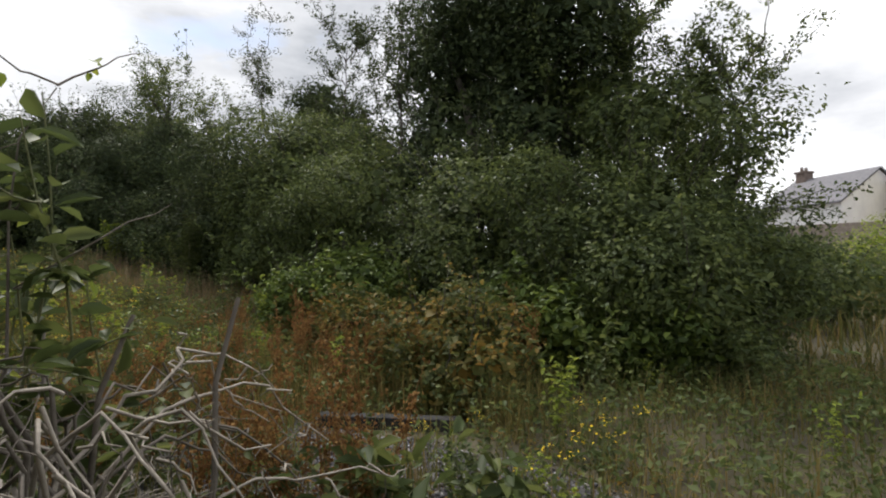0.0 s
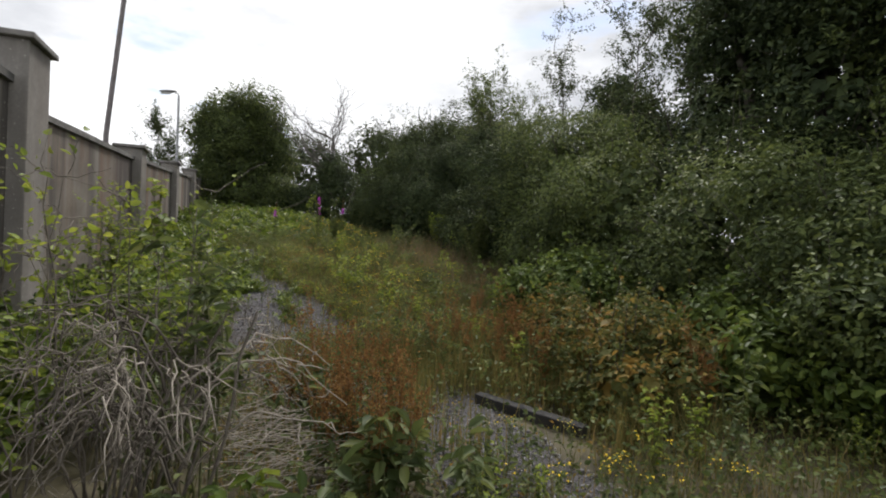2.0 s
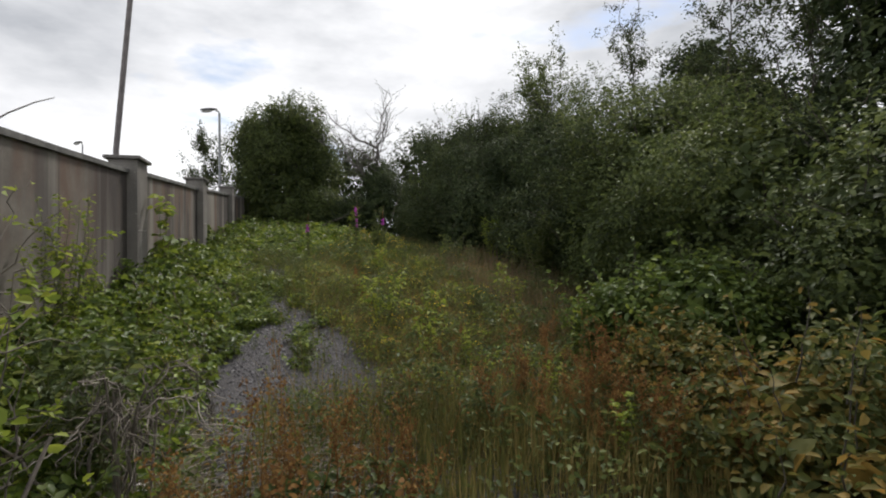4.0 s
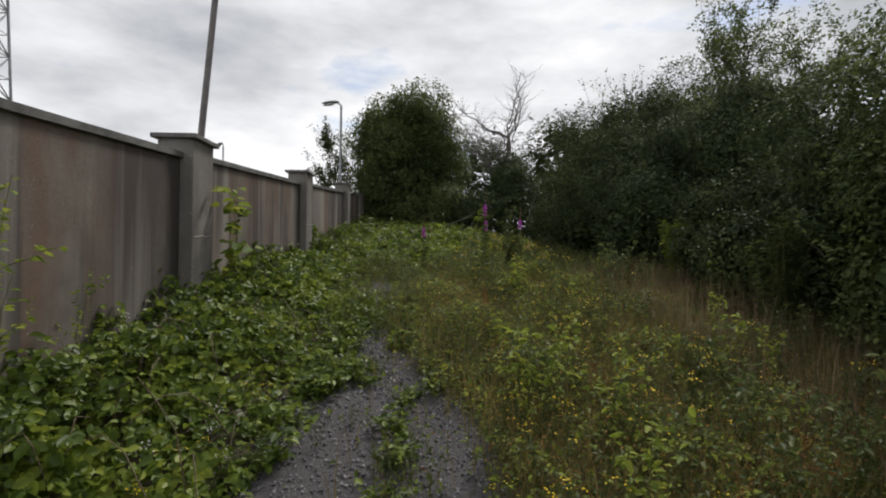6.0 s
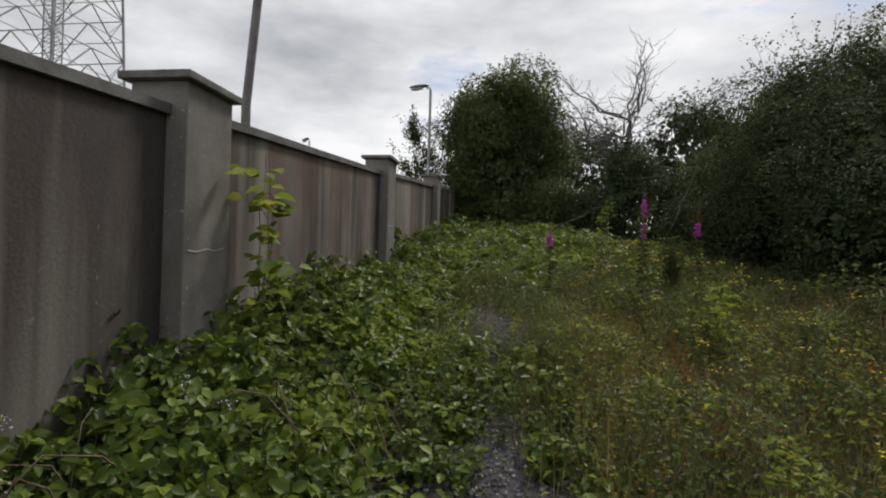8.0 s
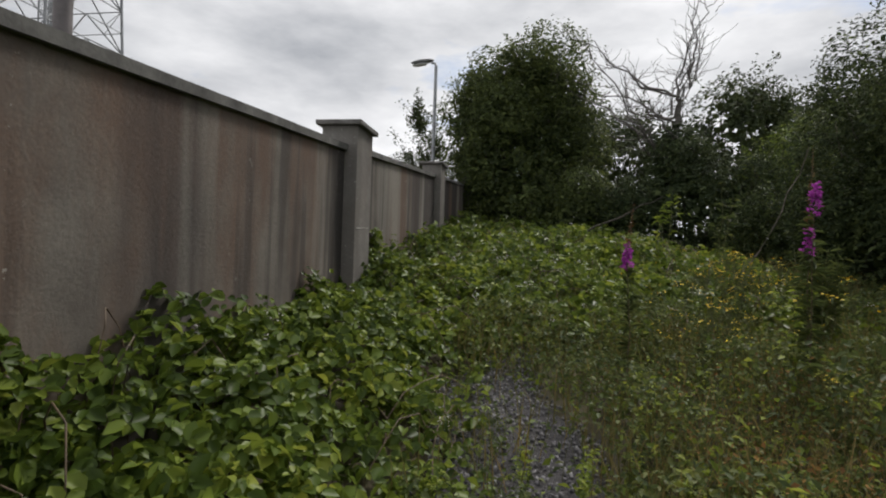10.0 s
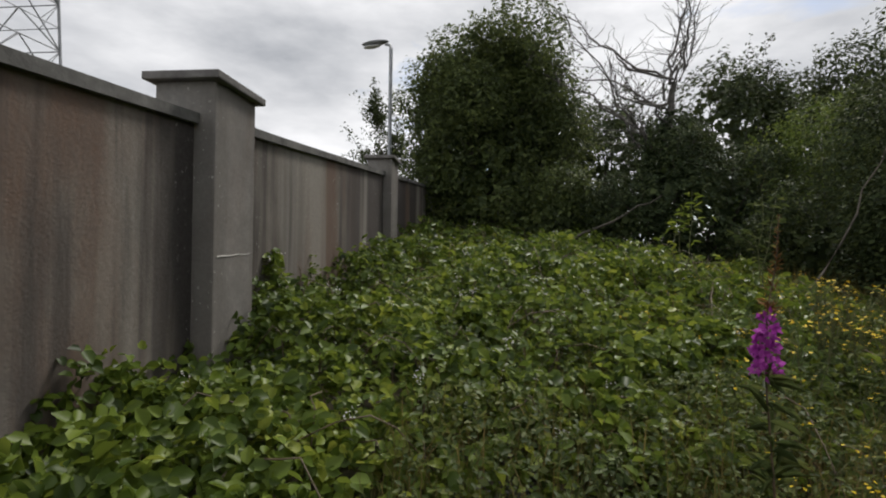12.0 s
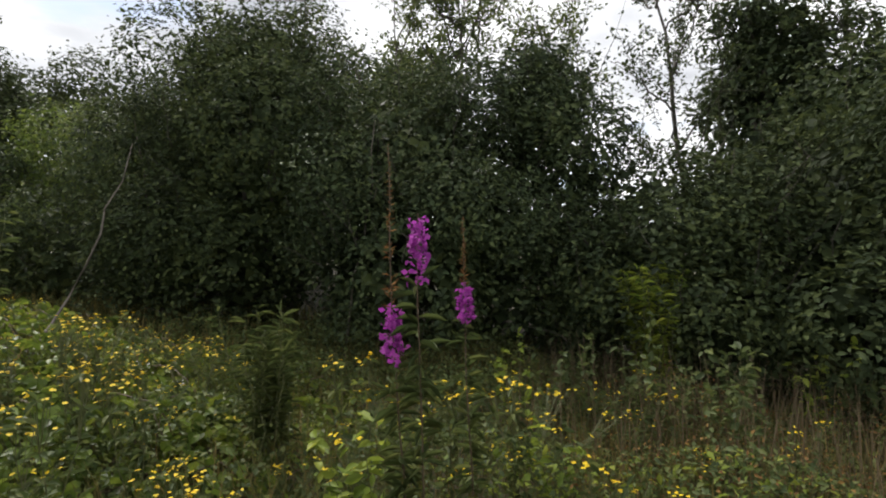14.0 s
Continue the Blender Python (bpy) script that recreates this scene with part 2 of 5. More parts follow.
M_STONEWALL = plain_mat("old_stone_wall", (0.17, 0.14, 0.12), (0.33, 0.28, 0.24), 3.0, 0.95, bump=0.9)
M_CHIM = plain_mat("chimney_brick", (0.10, 0.075, 0.065), (0.18, 0.14, 0.12), 6.0, 0.9)


# ---- mesh tools ----
def mesh_object(name, verts, polys, sizes, mat, parent=None, label="", smooth=False):
    """One mesh from flat arrays: verts (n, 3), polys as a flat index list, sizes as the corner count of each face."""
    me = bpy.data.meshes.new(name)
    verts = np.asarray(verts, np.float32)
    polys = np.asarray(polys, np.int32).ravel()
    sizes = np.asarray(sizes, np.int32)
    me.vertices.add(len(verts))
    me.vertices.foreach_set("co", verts.ravel())
    me.loops.add(len(polys))
    me.loops.foreach_set("vertex_index", polys)
    me.polygons.add(len(sizes))
    me.polygons.foreach_set("loop_start", np.r_[0, np.cumsum(sizes)[:-1]].astype(np.int32))
    me.polygons.foreach_set("loop_total", sizes)
    if smooth:
        me.polygons.foreach_set("use_smooth", np.ones(len(sizes), bool))
    me.materials.append(mat)
    me.update(calc_edges=True)
    ob = new(name, me)
    if parent is not None:
        ob.parent = parent
    if label:
        ob["label"] = label
    return ob


def part(name, bm, material, parent, label=""):
    me = bpy.data.meshes.new(name)
    bm.to_mesh(me)
    bm.free()
    me.materials.append(material)
    ob = new(name, me)
    if parent is not None:
        ob.parent = parent
    if label:
        ob["label"] = label
    return ob


def empty(name, x, y, z, label, category, group="", kind=""):
    e = new(name)
    e.location = (x, y, z)
    return tagged(e, label, category, group, kind)


def unit(v):
    return v / np.maximum(np.linalg.norm(v, axis=-1, keepdims=True), 1e-9)


def leaf_arrays(P, N, size, width=0.55, fold=0.18, full=False, along=None):
    """A folded leaf at each place P that faces N. full: six corners, else four."""
    n = len(P)
    rnd = R.normal(size=(n, 3)) if along is None else along + 0.25 * R.normal(size=(n, 3))
    N = unit(N)
    T = unit(rnd - (rnd * N).sum(1, keepdims=True) * N)
    B = np.cross(N, T)
    L = np.broadcast_to(np.asarray(size, float).reshape(-1, 1), (n, 1))
    W = L * width * 0.5
    up = N * L * fold
    if full:
        V = np.stack([P, P + T * L * 0.25 + B * W * 0.85 + up * 0.7, P + T * L * 0.62 + B * W * 0.9 + up * 0.6, P + T * L - N * L * 0.12,
                      P + T * L * 0.62 - B * W * 0.9 + up * 0.6, P + T * L * 0.25 - B * W * 0.85 + up * 0.7], 1).reshape(-1, 3)
        F = (np.arange(n)[:, None] * 6 + np.array([0, 3, 2, 1, 0, 5, 4, 3])).ravel()
        return V, F, np.full(2 * n, 4)
    V = np.stack([P, P + T * L * 0.45 + B * W + up, P + T * L, P + T * L * 0.45 - B * W + up], 1).reshape(-1, 3)
    F = (np.arange(n)[:, None] * 4 + np.array([0, 2, 1, 0, 3, 2])).ravel()
    return V, F, np.full(2 * n, 3)


def joined(groups):
    V, F, S, k = [], [], [], 0
    for v, f, s in groups:
        V.append(v), F.append(f + k), S.append(s)
        k += len(v)
    return np.concatenate(V), np.concatenate(F), np.concatenate(S)


def tube_arrays(lines, sides=5):
    """Tapered tubes: each line is (points (m, 3), radii (m,))."""
    groups = []
    ang = np.arange(sides) * 2 * np.pi / sides
    for pts, rad in lines:
        pts, rad = np.asarray(pts, float), np.asarray(rad, float)
        d = unit(np.gradient(pts, axis=0))
        ref = np.where(np.abs(d[:, 2:3]) < 0.9, np.array([[0, 0, 1.0]]), np.array([[1.0, 0, 0]]))
        a = unit(np.cross(d, ref))
        b = np.cross(d, a)
        ring = pts[:, None] + rad[:, None, None] * (np.cos(ang)[None, :, None] * a[:, None] + np.sin(ang)[None, :, None] * b[:, None])
        m = len(pts)
        i, j = np.meshgrid(np.arange(m - 1), np.arange(sides), indexing="ij")
        q = np.stack([i * sides + j, i * sides + (j + 1) % sides, (i + 1) * sides + (j + 1) % sides, (i + 1) * sides + j], -1).reshape(-1, 4)
        groups.append((ring.reshape(-1, 3), q.ravel(), np.full(len(q), 4)))
    return joined(groups)


def tubes(name, lines, mat, parent=None, label="", sides=5):
    v, f, s = tube_arrays(lines, sides)
    return mesh_object(name, v, f, s, mat, parent, label, smooth=True)


def wander(a, b, steps, shake, sag=0.0):
    """A crooked line from a to b."""
    a, b = np.asarray(a, float), np.asarray(b, float)
    t = np.linspace(0, 1, steps)[:, None]
    off = np.cumsum(R.normal(size=(steps, 3)), 0)
    off -= t * off[-1]
    line = a + (b - a) * t + off * shake
    line[:, 2] -= sag * 4 * t[:, 0] * (1 - t[:, 0])
    return line


def box(bm, x0, x1, y0, y1, z0, z1, bevel=0.0):
    r = bmesh.ops.create_cube(bm, size=1.0, matrix=Matrix.Translation(((x0 + x1) / 2, (y0 + y1) / 2, (z0 + z1) / 2)) @ Matrix.Diagonal((x1 - x0, y1 - y0, z1 - z0, 1)))
    if bevel:
        edges = list({e for v in r["verts"] for e in v.link_edges})
        bmesh.ops.bevel(bm, geom=edges, offset=bevel, segments=2, profile=0.6, affect="EDGES")


# ---- the lie of the land ----
GY = (-400, -30, -3, 2, 4, 6, 7.1, 8.5, 11.8, 17, 25, 60, 400)
GZ = (-0.8, -0.6, -0.28, -0.18, 0.02, 0.30, 0.47, 0.72, 1.16, 1.62, 2.25, 3.6, 6.0)


def ground_z(x, y):
    x, y = np.asarray(x, float), np.asarray(y, float)
    z = (np.interp(y - 0.7, GY, GZ) + np.interp(y, GY, GZ) + np.interp(y + 0.7, GY, GZ)) / 3
    return z + 0.03 * np.sin(x * 1.7 + y * 0.6) * np.cos(y * 1.3 - x * 0.4) + 0.012 * np.sin(x * 5.1) * np.sin(y * 4.3)


gx = np.r_[-400, -200, -100, -60, -40, -25, -15, -9, -5, np.arange(-3, 14.01, 0.25), 16, 20, 27, 40, 60, 100, 200, 400]
gy = np.r_[-400, -200, -100, -50, -25, -15, -9, np.arange(-6, 26.01, 0.25), 30, 36, 45, 60, 80, 120, 200, 400]
X, Y = np.meshgrid(gx, gy)
V = np.stack([X.ravel(), Y.ravel(), ground_z(X, Y).ravel()], 1)
i, j = np.meshgrid(np.arange(len(gy) - 1), np.arange(len(gx) - 1), indexing="ij")
a = i * len(gx) + j
F = np.stack([a, a + 1, a + len(gx) + 1, a + len(gx)], -1).reshape(-1, 4)
tagged(mesh_object("ground", V, F.ravel(), np.full(len(F), 4), M_SOIL, smooth=True), "dark soil with dead grass and leaf litter", "ground", kind="structure")

# ---- wall with piers ----
# pier: y, top of its cap, top of the panel that ends at it, top of the panel that starts from it
PIERS = [(-1.95, 2.86, 2.55, 2.55), (2.85, 2.83, 2.48, 2.33), (7.67, 2.77, 2.575, 2.63), (12.44, 3.18, 2.94, 3.0), (17.25, 3.62, 3.37, 3.42), (22.05, 4.03, 3.79, 3.82)]
WX0, WX1 = 0.70, 0.92
wall = empty("wall_west", 0.8, 10.0, 0.0, "rendered concrete boundary wall, streaked with dark damp and rust stains", "wall", kind="structure")


def span(name, x0, x1, y0, y1, lo0, lo1, hi0, hi1, mat, label=""):
    """A length of wall whose top and foot follow the slope, cut in steps along it."""
    n = 14
    bm = bmesh.new()
    rows = []
    for k in range(n + 1):
        t = k / n
        y, lo, hi = y0 + (y1 - y0) * t, lo0 + (lo1 - lo0) * t, hi0 + (hi1 - hi0) * t
        wob = 0.004 * math.sin(y * 3.1)
        rows.append([bm.verts.new(p) for p in ((x0, y, lo), (x1 + wob, y, lo), (x1 + wob, y, hi), (x0, y, hi))])
    for p, q in zip(rows, rows[1:]):
        for c in range(4):
            bm.faces.new((p[c], p[(c + 1) % 4], q[(c + 1) % 4], q[c]))
    bm.faces.new(rows[0][::-1])
    bm.faces.new(rows[-1])
    bmesh.ops.recalc_face_normals(bm, faces=bm.faces)
    ob = part(name, bm, mat, wall, label)
    ob.matrix_parent_inverse = wall.matrix_basis.inverted()
    return ob


ends = [(-8.0, 2.9, 2.6, 2.6)] + PIERS + [(29.0, 4.6, 4.4, 4.4)]
for (ya, _, _, za), (yb, _, zb, _) in zip(ends, ends[1:]):
    lo0, lo1 = float(ground_z(0.7, ya)) - 0.3, float(ground_z(0.7, yb)) - 0.3
    span("panel", WX0, WX1, ya + 0.24, yb - 0.24, lo0, lo1, za - 0.06, zb - 0.06, M_WALL)
    span("coping", WX0 - 0.035, WX1 + 0.035, ya + 0.237, yb - 0.237, za - 0.06, zb - 0.06, za, zb, M_COPING, "dark weathered concrete coping")
for py, pz, _, _ in PIERS:
    foot = float(ground_z(0.8, py)) - 0.3
    pier = empty("wall_pier", 0.87, py, foot, "square rendered pier with a flat concrete cap, in the boundary wall", "pier", "piers of the boundary wall", "structure")
    bm = bmesh.new()
    box(bm, -0.19, 0.18, -0.24, 0.24, 0, pz - 0.055 - foot, 0.012)
    part("shaft", bm, M_PIER, pier)
    bm = bmesh.new()
    box(bm, -0.24, 0.225, -0.295, 0.295, pz - 0.055 - foot, pz - foot - 0.008, 0.008)
    peak = [(-0.225, -0.28), (0.21, -0.28), (0.21, 0.28), (-0.225, 0.28)]
    low = [bm.verts.new((p, q, pz - foot - 0.010)) for p, q in peak]
    hub = bm.verts.new((0, 0, pz - foot + 0.022))
    for k in range(4):
        bm.faces.new((low[k], low[(k + 1) % 4], hub))
    part("cap", bm, M_CAP, pier, "projecting concrete cap")
    if 5 < py < 15:
        line = np.array([[0.181, -0.20 + 0.04 * k, pz - foot - 1.06 + 0.005 * math.sin(k * 1.3 + py) + 0.003 * math.sin(k * 5.1) + 0.002 * k] for k in range(11)])
        tubes("crack", [(line, np.linspace(0.0050, 0.0022, 11))], M_MORTAR, pier, "pale mortar crack", 4)

# ---- gravel path ----
def path_edges(y):
    """The gravel's two edges along y."""
    y = np.asarray(y, float)
    lo = np.interp(y, (-1, 1, 2.5, 4, 5, 6, 7, 8, 9.2, 10.2, 11.2, 12.2), (3.9, 3.8, 3.0, 2.4, 2.42, 2.4, 2.35, 2.45, 2.35, 2.2, 2.4, 2.55))
    hi = np.interp(y, (-1, 1, 2.5, 4.2, 5, 5.8, 6.4, 7.2, 7.8, 9, 10, 10.6, 11.1, 12.2), (4.6, 4.8, 4.6, 4.2, 4.0, 3.8, 3.66, 3.4, 3.15, 3.0, 3.05, 3.0, 2.7, 2.65))
    return lo + 0.07 * np.sin(y * 4.0) + 0.04 * np.sin(y * 9.7), hi + 0.08 * np.sin(y * 3.3 + 1) + 0.04 * np.sin(y * 8.1)


m, n, l, b = nodes_of("grey_gravel")
oi = n.new("ShaderNodeNewGeometry")
r = ramp(n, [(0.0, (0.055, 0.052, 0.058)), (0.5, (0.13, 0.125, 0.135)), (0.85, (0.22, 0.21, 0.22)), (1.0, (0.36, 0.35, 0.35))])
l.new(oi.outputs["Random Per Island"], r.inputs["Fac"])
l.new(r.outputs["Color"], b.inputs["Base Color"])
b.inputs["Roughness"].default_value = 0.85
M_STONE = m
M_GRIT = plain_mat("gravel_bed", (0.045, 0.042, 0.044), (0.12, 0.112, 0.115), 55.0, 0.95, bump=0.9)

ys = np.linspace(-1, 12.2, 120)
lo, hi = path_edges(ys)
t = np.linspace(0, 1, 9)
PX = lo[:, None] + (hi - lo)[:, None] * t
PY = np.repeat(ys[:, None], 9, 1)
V = np.stack([PX.ravel(), PY.ravel(), (ground_z(PX, PY) + 0.012).ravel()], 1)
i, j = np.meshgrid(np.arange(119), np.arange(8), indexing="ij")
a = i * 9 + j
F = np.stack([a, a + 1, a + 10, a + 9], -1).reshape(-1, 4)
tagged(mesh_object("gravel_path", V, F.ravel(), np.full(len(F), 4), M_GRIT, smooth=True), "bed of compacted dark grey gravel", "path", kind="structure")


def stones(count):
    y = -1 + 13.2 * R.random(count)
    lo, hi = path_edges(y)
    u = R.random(count)
    x = lo - 0.08 + (hi - lo + 0.16) * u
    s = 0.006 + 0.013 * R.random(count) ** 2
    c = np.stack([x, y, ground_z(x, y) + 0.012 + s * 0.3], 1)
    dirs = np.array([[1, 0, 0], [0, 1, 0], [-1, 0, 0], [0, -1, 0], [0, 0, 0.7], [0, 0, -0.6]], float)
    q = R.normal(size=(count, 3, 3))
    A = unit(q[:, 0])
    B = unit(np.cross(A, q[:, 1]))
    C = np.cross(A, B)
    rad = s[:, None] * (0.6 + 0.8 * R.random((count, 6)))
    off = dirs[None, :, 0:1] * A[:, None] + dirs[None, :, 1:2] * B[:, None] + dirs[None, :, 2:3] * C[:, None]
    V = (c[:, None] + off * rad[..., None]).reshape(-1, 3)
    f = np.array([0, 1, 4, 1, 2, 4, 2, 3, 4, 3, 0, 4, 1, 0, 5, 2, 1, 5, 3, 2, 5, 0, 3, 5])
    F = (np.arange(count)[:, None] * 6 + f).ravel()
    return V, F, np.full(count * 8, 3)


v, f, s = stones(20000)
tagged(mesh_object("gravel", v, f, s, M_STONE), "loose angular grey gravel stones", "gravel", kind="stuff")


# ---- shrubs and trees ----
def blob_points(blobs, count, inner=0.0, face=None, ragged=0.16):
    """Places and outward ways on the skin of merged, uneven rounded masses. blobs: (x, y, z, rx, ry, rz)."""
    B = np.array(blobs, float)
    area = (B[:, 3] * B[:, 4] + B[:, 3] * B[:, 5] + B[:, 4] * B[:, 5])
    k = R.choice(len(B), size=count * 2, p=area / area.sum())
    d = unit(R.normal(size=(count * 2, 3)))
    wob = np.zeros(len(d))
    for fr, am in ((3.1, 0.6), (6.7, 0.4), (13.0, 0.25)):
        ph = k * 1.7
        wob += am * np.sin(d[:, 0] * fr + ph) * np.sin(d[:, 1] * fr * 1.1 + ph * 0.7) * np.sin(d[:, 2] * fr * 0.9 + 1.0 + ph)
    sc = (1 + ragged * 1.6 * wob) * (1 - inner) + ragged * 0.35 * R.normal(size=len(d))
    P = B[k, :3] + d * B[k, 3:] * sc[:, None]
    keep = np.ones(len(P), bool)
    for q in range(len(B) if len(B) < 20 else 0):
        ins = (((P - B[q, :3]) / B[q, 3:]) ** 2).sum(1) < 0.62 * (1 - inner) ** 2
        keep &= ~(ins & (k != q))
    if face is not None:
        keep &= (d @ np.array(face) > -0.15) | (R.random(len(d)) < 0.3)
    P, d, k = P[keep][:count], d[keep][:count], k[keep][:count]
    return P, unit(d / B[k, 3:])


def lumps(blobs, each=13):
    """Smaller rounded masses over the skin of each large one, for a knobbly crown."""
    out = []
    for x, y, z, rx, ry, rz in blobs:
        d = unit(R.normal(size=(each, 3)) + np.array([0, 0, 0.25]))
        g = (rx * ry * rz) ** (1 / 3)
        for q in d:
            s = g * R.uniform(0.16, 0.50)
            out.append((x + q[0] * rx * (k0 := R.uniform(0.66, 1.08)), y + q[1] * ry * k0, z + q[2] * rz * k0, s * R.uniform(0.9, 1.2), s * R.uniform(0.9, 1.2), s * R.uniform(0.75, 1.0)))
    return out


def foliage(name, blobs, count, size, mat, parent, label="", face=None, per=5, ragged=0.16, full=False, width=0.55):
    """A crown of leaves in sprigs over a knobbly mass, with larger, shaded leaves inside it."""
    groups = []
    small = lumps(blobs)
    for src, inner, share, big in ((small, 0.0, 0.74, 1.0), (blobs, 0.10, 0.20, 1.3), (blobs, 0.36, 0.20, 2.3)):
        m = int(count * share / per)
        P, D = blob_points(src, m, inner, face if big < 2 else None, ragged)
        k = per if big < 2 else 2
        P, D = np.repeat(P, k, 0), np.repeat(D, k, 0)
        P = P + R.normal(size=P.shape) * size * 1.0
        N = D * 0.8 + np.array([0, 0, 0.7]) + 0.5 * R.normal(size=P.shape)
        if big > 2:
            N = D + 0.35 * R.normal(size=P.shape)
        keep = P[:, 2] > ground_z(P[:, 0], P[:, 1]) + 0.03
        sz = size * big * (0.6 + 0.8 * R.random(len(P)))
        groups.append(leaf_arrays(P[keep], N[keep], sz[keep], width=width if big < 2 else 0.9, full=full))
    v, f, s = joined(groups)
    o = mesh_object(name, v - np.array(parent.location), f, s, mat, parent, label)
    return o


def shoots(name, blobs, count, size, mat, parent, reach=0.5):
    """Leafy shoots that stand out of the crown."""
    P, D = blob_points(blobs, count, 0.05, None, 0.1)
    o = np.array(parent.location)
    lines, groups = [], []
    for p, d in zip(P, D):
        if p[2] < float(ground_z(p[0], p[1])) + 0.3:
            continue
        far = p + (d * 0.6 + np.array([0, 0, 0.55]) + 0.3 * R.normal(size=3)) * reach * R.uniform(0.5, 1.2)
        ln = wander(p - o, far - o, 6, 0.015)
        lines.append((ln, np.linspace(0.006, 0.002, 6)))
        Q = ln[R.integers(1, 6, 12)] + R.normal(size=(12, 3)) * size * 0.4
        groups.append(leaf_arrays(Q, R.normal(size=Q.shape) + np.array([0, 0, 0.8]), size * (0.6 + 0.7 * R.random(12)), full=True))
    if groups:
        tagged(tubes(name, lines, M_BARK, parent, sides=3), kind="stuff")
        v, f, s = joined(groups)
        tagged(mesh_object("shoot_foliage", v, f, s, mat, parent), kind="stuff")


def limbs(root, tips, r0, shake=0.05):
    lines = []
    for tip in tips:
        ln = wander(root, tip, 8, shake)
        lines.append((ln, np.linspace(r0, r0 * 0.18, 8)))
    return lines


def shrub(x, y, blobs, count, size, mat, label, category="shrub", group="", face=(-1, 0, 0.2), trunk=0.05, name="shrub", ragged=0.16, full=False, stems=5):
    """blobs are offsets from the foot: (dx, dy, dz, rx, ry, rz)."""
    z = float(ground_z(x, y))
    e = empty(name, x, y, z, label, category, group)
    if group:
        count, size = int(count * 1.4), size * 0.8
    B = [(x + b[0], y + b[1], z + b[2], *b[3:]) for b in blobs]
    foliage("crown", B, count, size, mat, e, face=face, ragged=ragged, full=full)
    tips = []
    for b in blobs:
        for _ in range(max(1, stems // len(blobs) + 1)):
            tips.append((b[0] + b[3] * R.uniform(-0.6, 0.6), b[1] + b[4] * R.uniform(-0.6, 0.6), b[2] + b[5] * R.uniform(0.1, 0.8)))
    tubes("trunk", limbs((0, 0, -0.05), tips, trunk), M_BARK, e)
    if z < 3 and count > 5000:
        shoots("shoot", B, int(26 + count / 500), size * 1.05, mat, e, 0.35 + 0.12 * max(q[5] for q in blobs))
    return e


def airy_tree(x, y, height, spread, count, size, mat, label, thick=0.05, name="tree", lean=(0, 0), start=0.35, n_limb=11, category="tree"):
    """An open tree: limbs that fork into twigs, with leaves along the twigs alone."""
    z = float(ground_z(x, y))
    e = empty(name, x, y, z, label, category)
    lines, twigs = [], []
    top = np.array([lean[0], lean[1], height])
    stem = wander((0, 0, -0.05), top, 12, 0.05)
    lines.append((stem, np.linspace(thick, thick * 0.15, 12)))
    for k in range(n_limb):
        h = R.uniform(start, 0.95)
        root = stem[int(h * 11)]
        a = R.uniform(0, 2 * np.pi)
        reach = spread * R.uniform(0.5, 1.0) * (1.1 - 0.6 * h)
        tip = root + np.array([np.cos(a) * reach, np.sin(a) * reach, height * R.uniform(0.1, 0.3)])
        limb = wander(root, tip, 8, 0.05)
        lines.append((limb, np.linspace(thick * 0.35, thick * 0.08, 8)))
        for _ in range(7):
            r2 = limb[R.integers(2, 8)]
            t2 = r2 + R.normal(size=3) * spread * 0.22 + np.array([0, 0, spread * 0.18])
            tw = wander(r2, t2, 5, 0.02)
            lines.append((tw, np.linspace(thick * 0.10, thick * 0.04, 5)))
            twigs.append(tw)
    tubes("trunk", lines, M_BARK, e, sides=4)
    if count:
        T = np.concatenate(twigs)
        P = T[R.integers(0, len(T), count)] + R.normal(size=(count, 3)) * size * 0.9
        v, f, s = leaf_arrays(P, R.normal(size=P.shape) + np.array([0, 0, 0.8]), size * (0.6 + 0.8 * R.random(count)))
        mesh_object("crown", v, f, s, mat, e)
    return e


HG = "hedge shrubs along the verge"
# front bushes of the hedge, near to far
shrub(8.5, 0.6, [(0, 0, 1.2, 1.5, 1.4, 1.35), (-0.6, -0.6, 0.7, 1.1, 1.0, 0.9), (0.3, -1.2, 0.9, 1.1, 0.8, 1.0)], 32000, 0.068, M_HEDGE, "dense ivy-grown bush with broad mid-green leaves", group=HG, full=True)
shrub(8.9, 2.6, [(0, 0, 1.5, 1.6, 1.3, 1.5), (-0.7, 0.4, 0.8, 1.1, 1.1, 1.0)], 24000, 0.07, M_HEDGE, "dense dark green hedge shrub", group=HG)
shrub(6.9, 3.5, [(0, 0, 0.55, 0.75, 0.8, 0.75), (-0.3, 0.5, 0.4, 0.6, 0.6, 0.55)], 8000, 0.075, M_HEDGE2, "low rounded bush with pale green leaves, in front of the hedge", group=HG, full=True)
shrub(8.8, 4.6, [(0, 0, 1.5, 1.5, 1.4, 1.6), (-0.5, 0.2, 0.7, 1.0, 1.2, 0.9)], 22000, 0.07, M_HEDGE, "dense dark green hedge shrub with ivy", group=HG)
shrub(9.2, 6.4, [(0, 0, 1.8, 1.6, 1.4, 1.8), (-0.8, 0.3, 1.0, 1.0, 1.3, 1.1)], 24000, 0.075, M_HEDGE, "tall dark green hedge shrub", group=HG)
shrub(9.3, 8.4, [(0, 0, 1.5, 1.5, 1.4, 1.5), (-0.7, 0.2, 0.8, 1.0, 1.2, 1.0)], 22000, 0.075, M_SHADEHEDGE, "dark green hedge shrub with thin stems", group=HG)
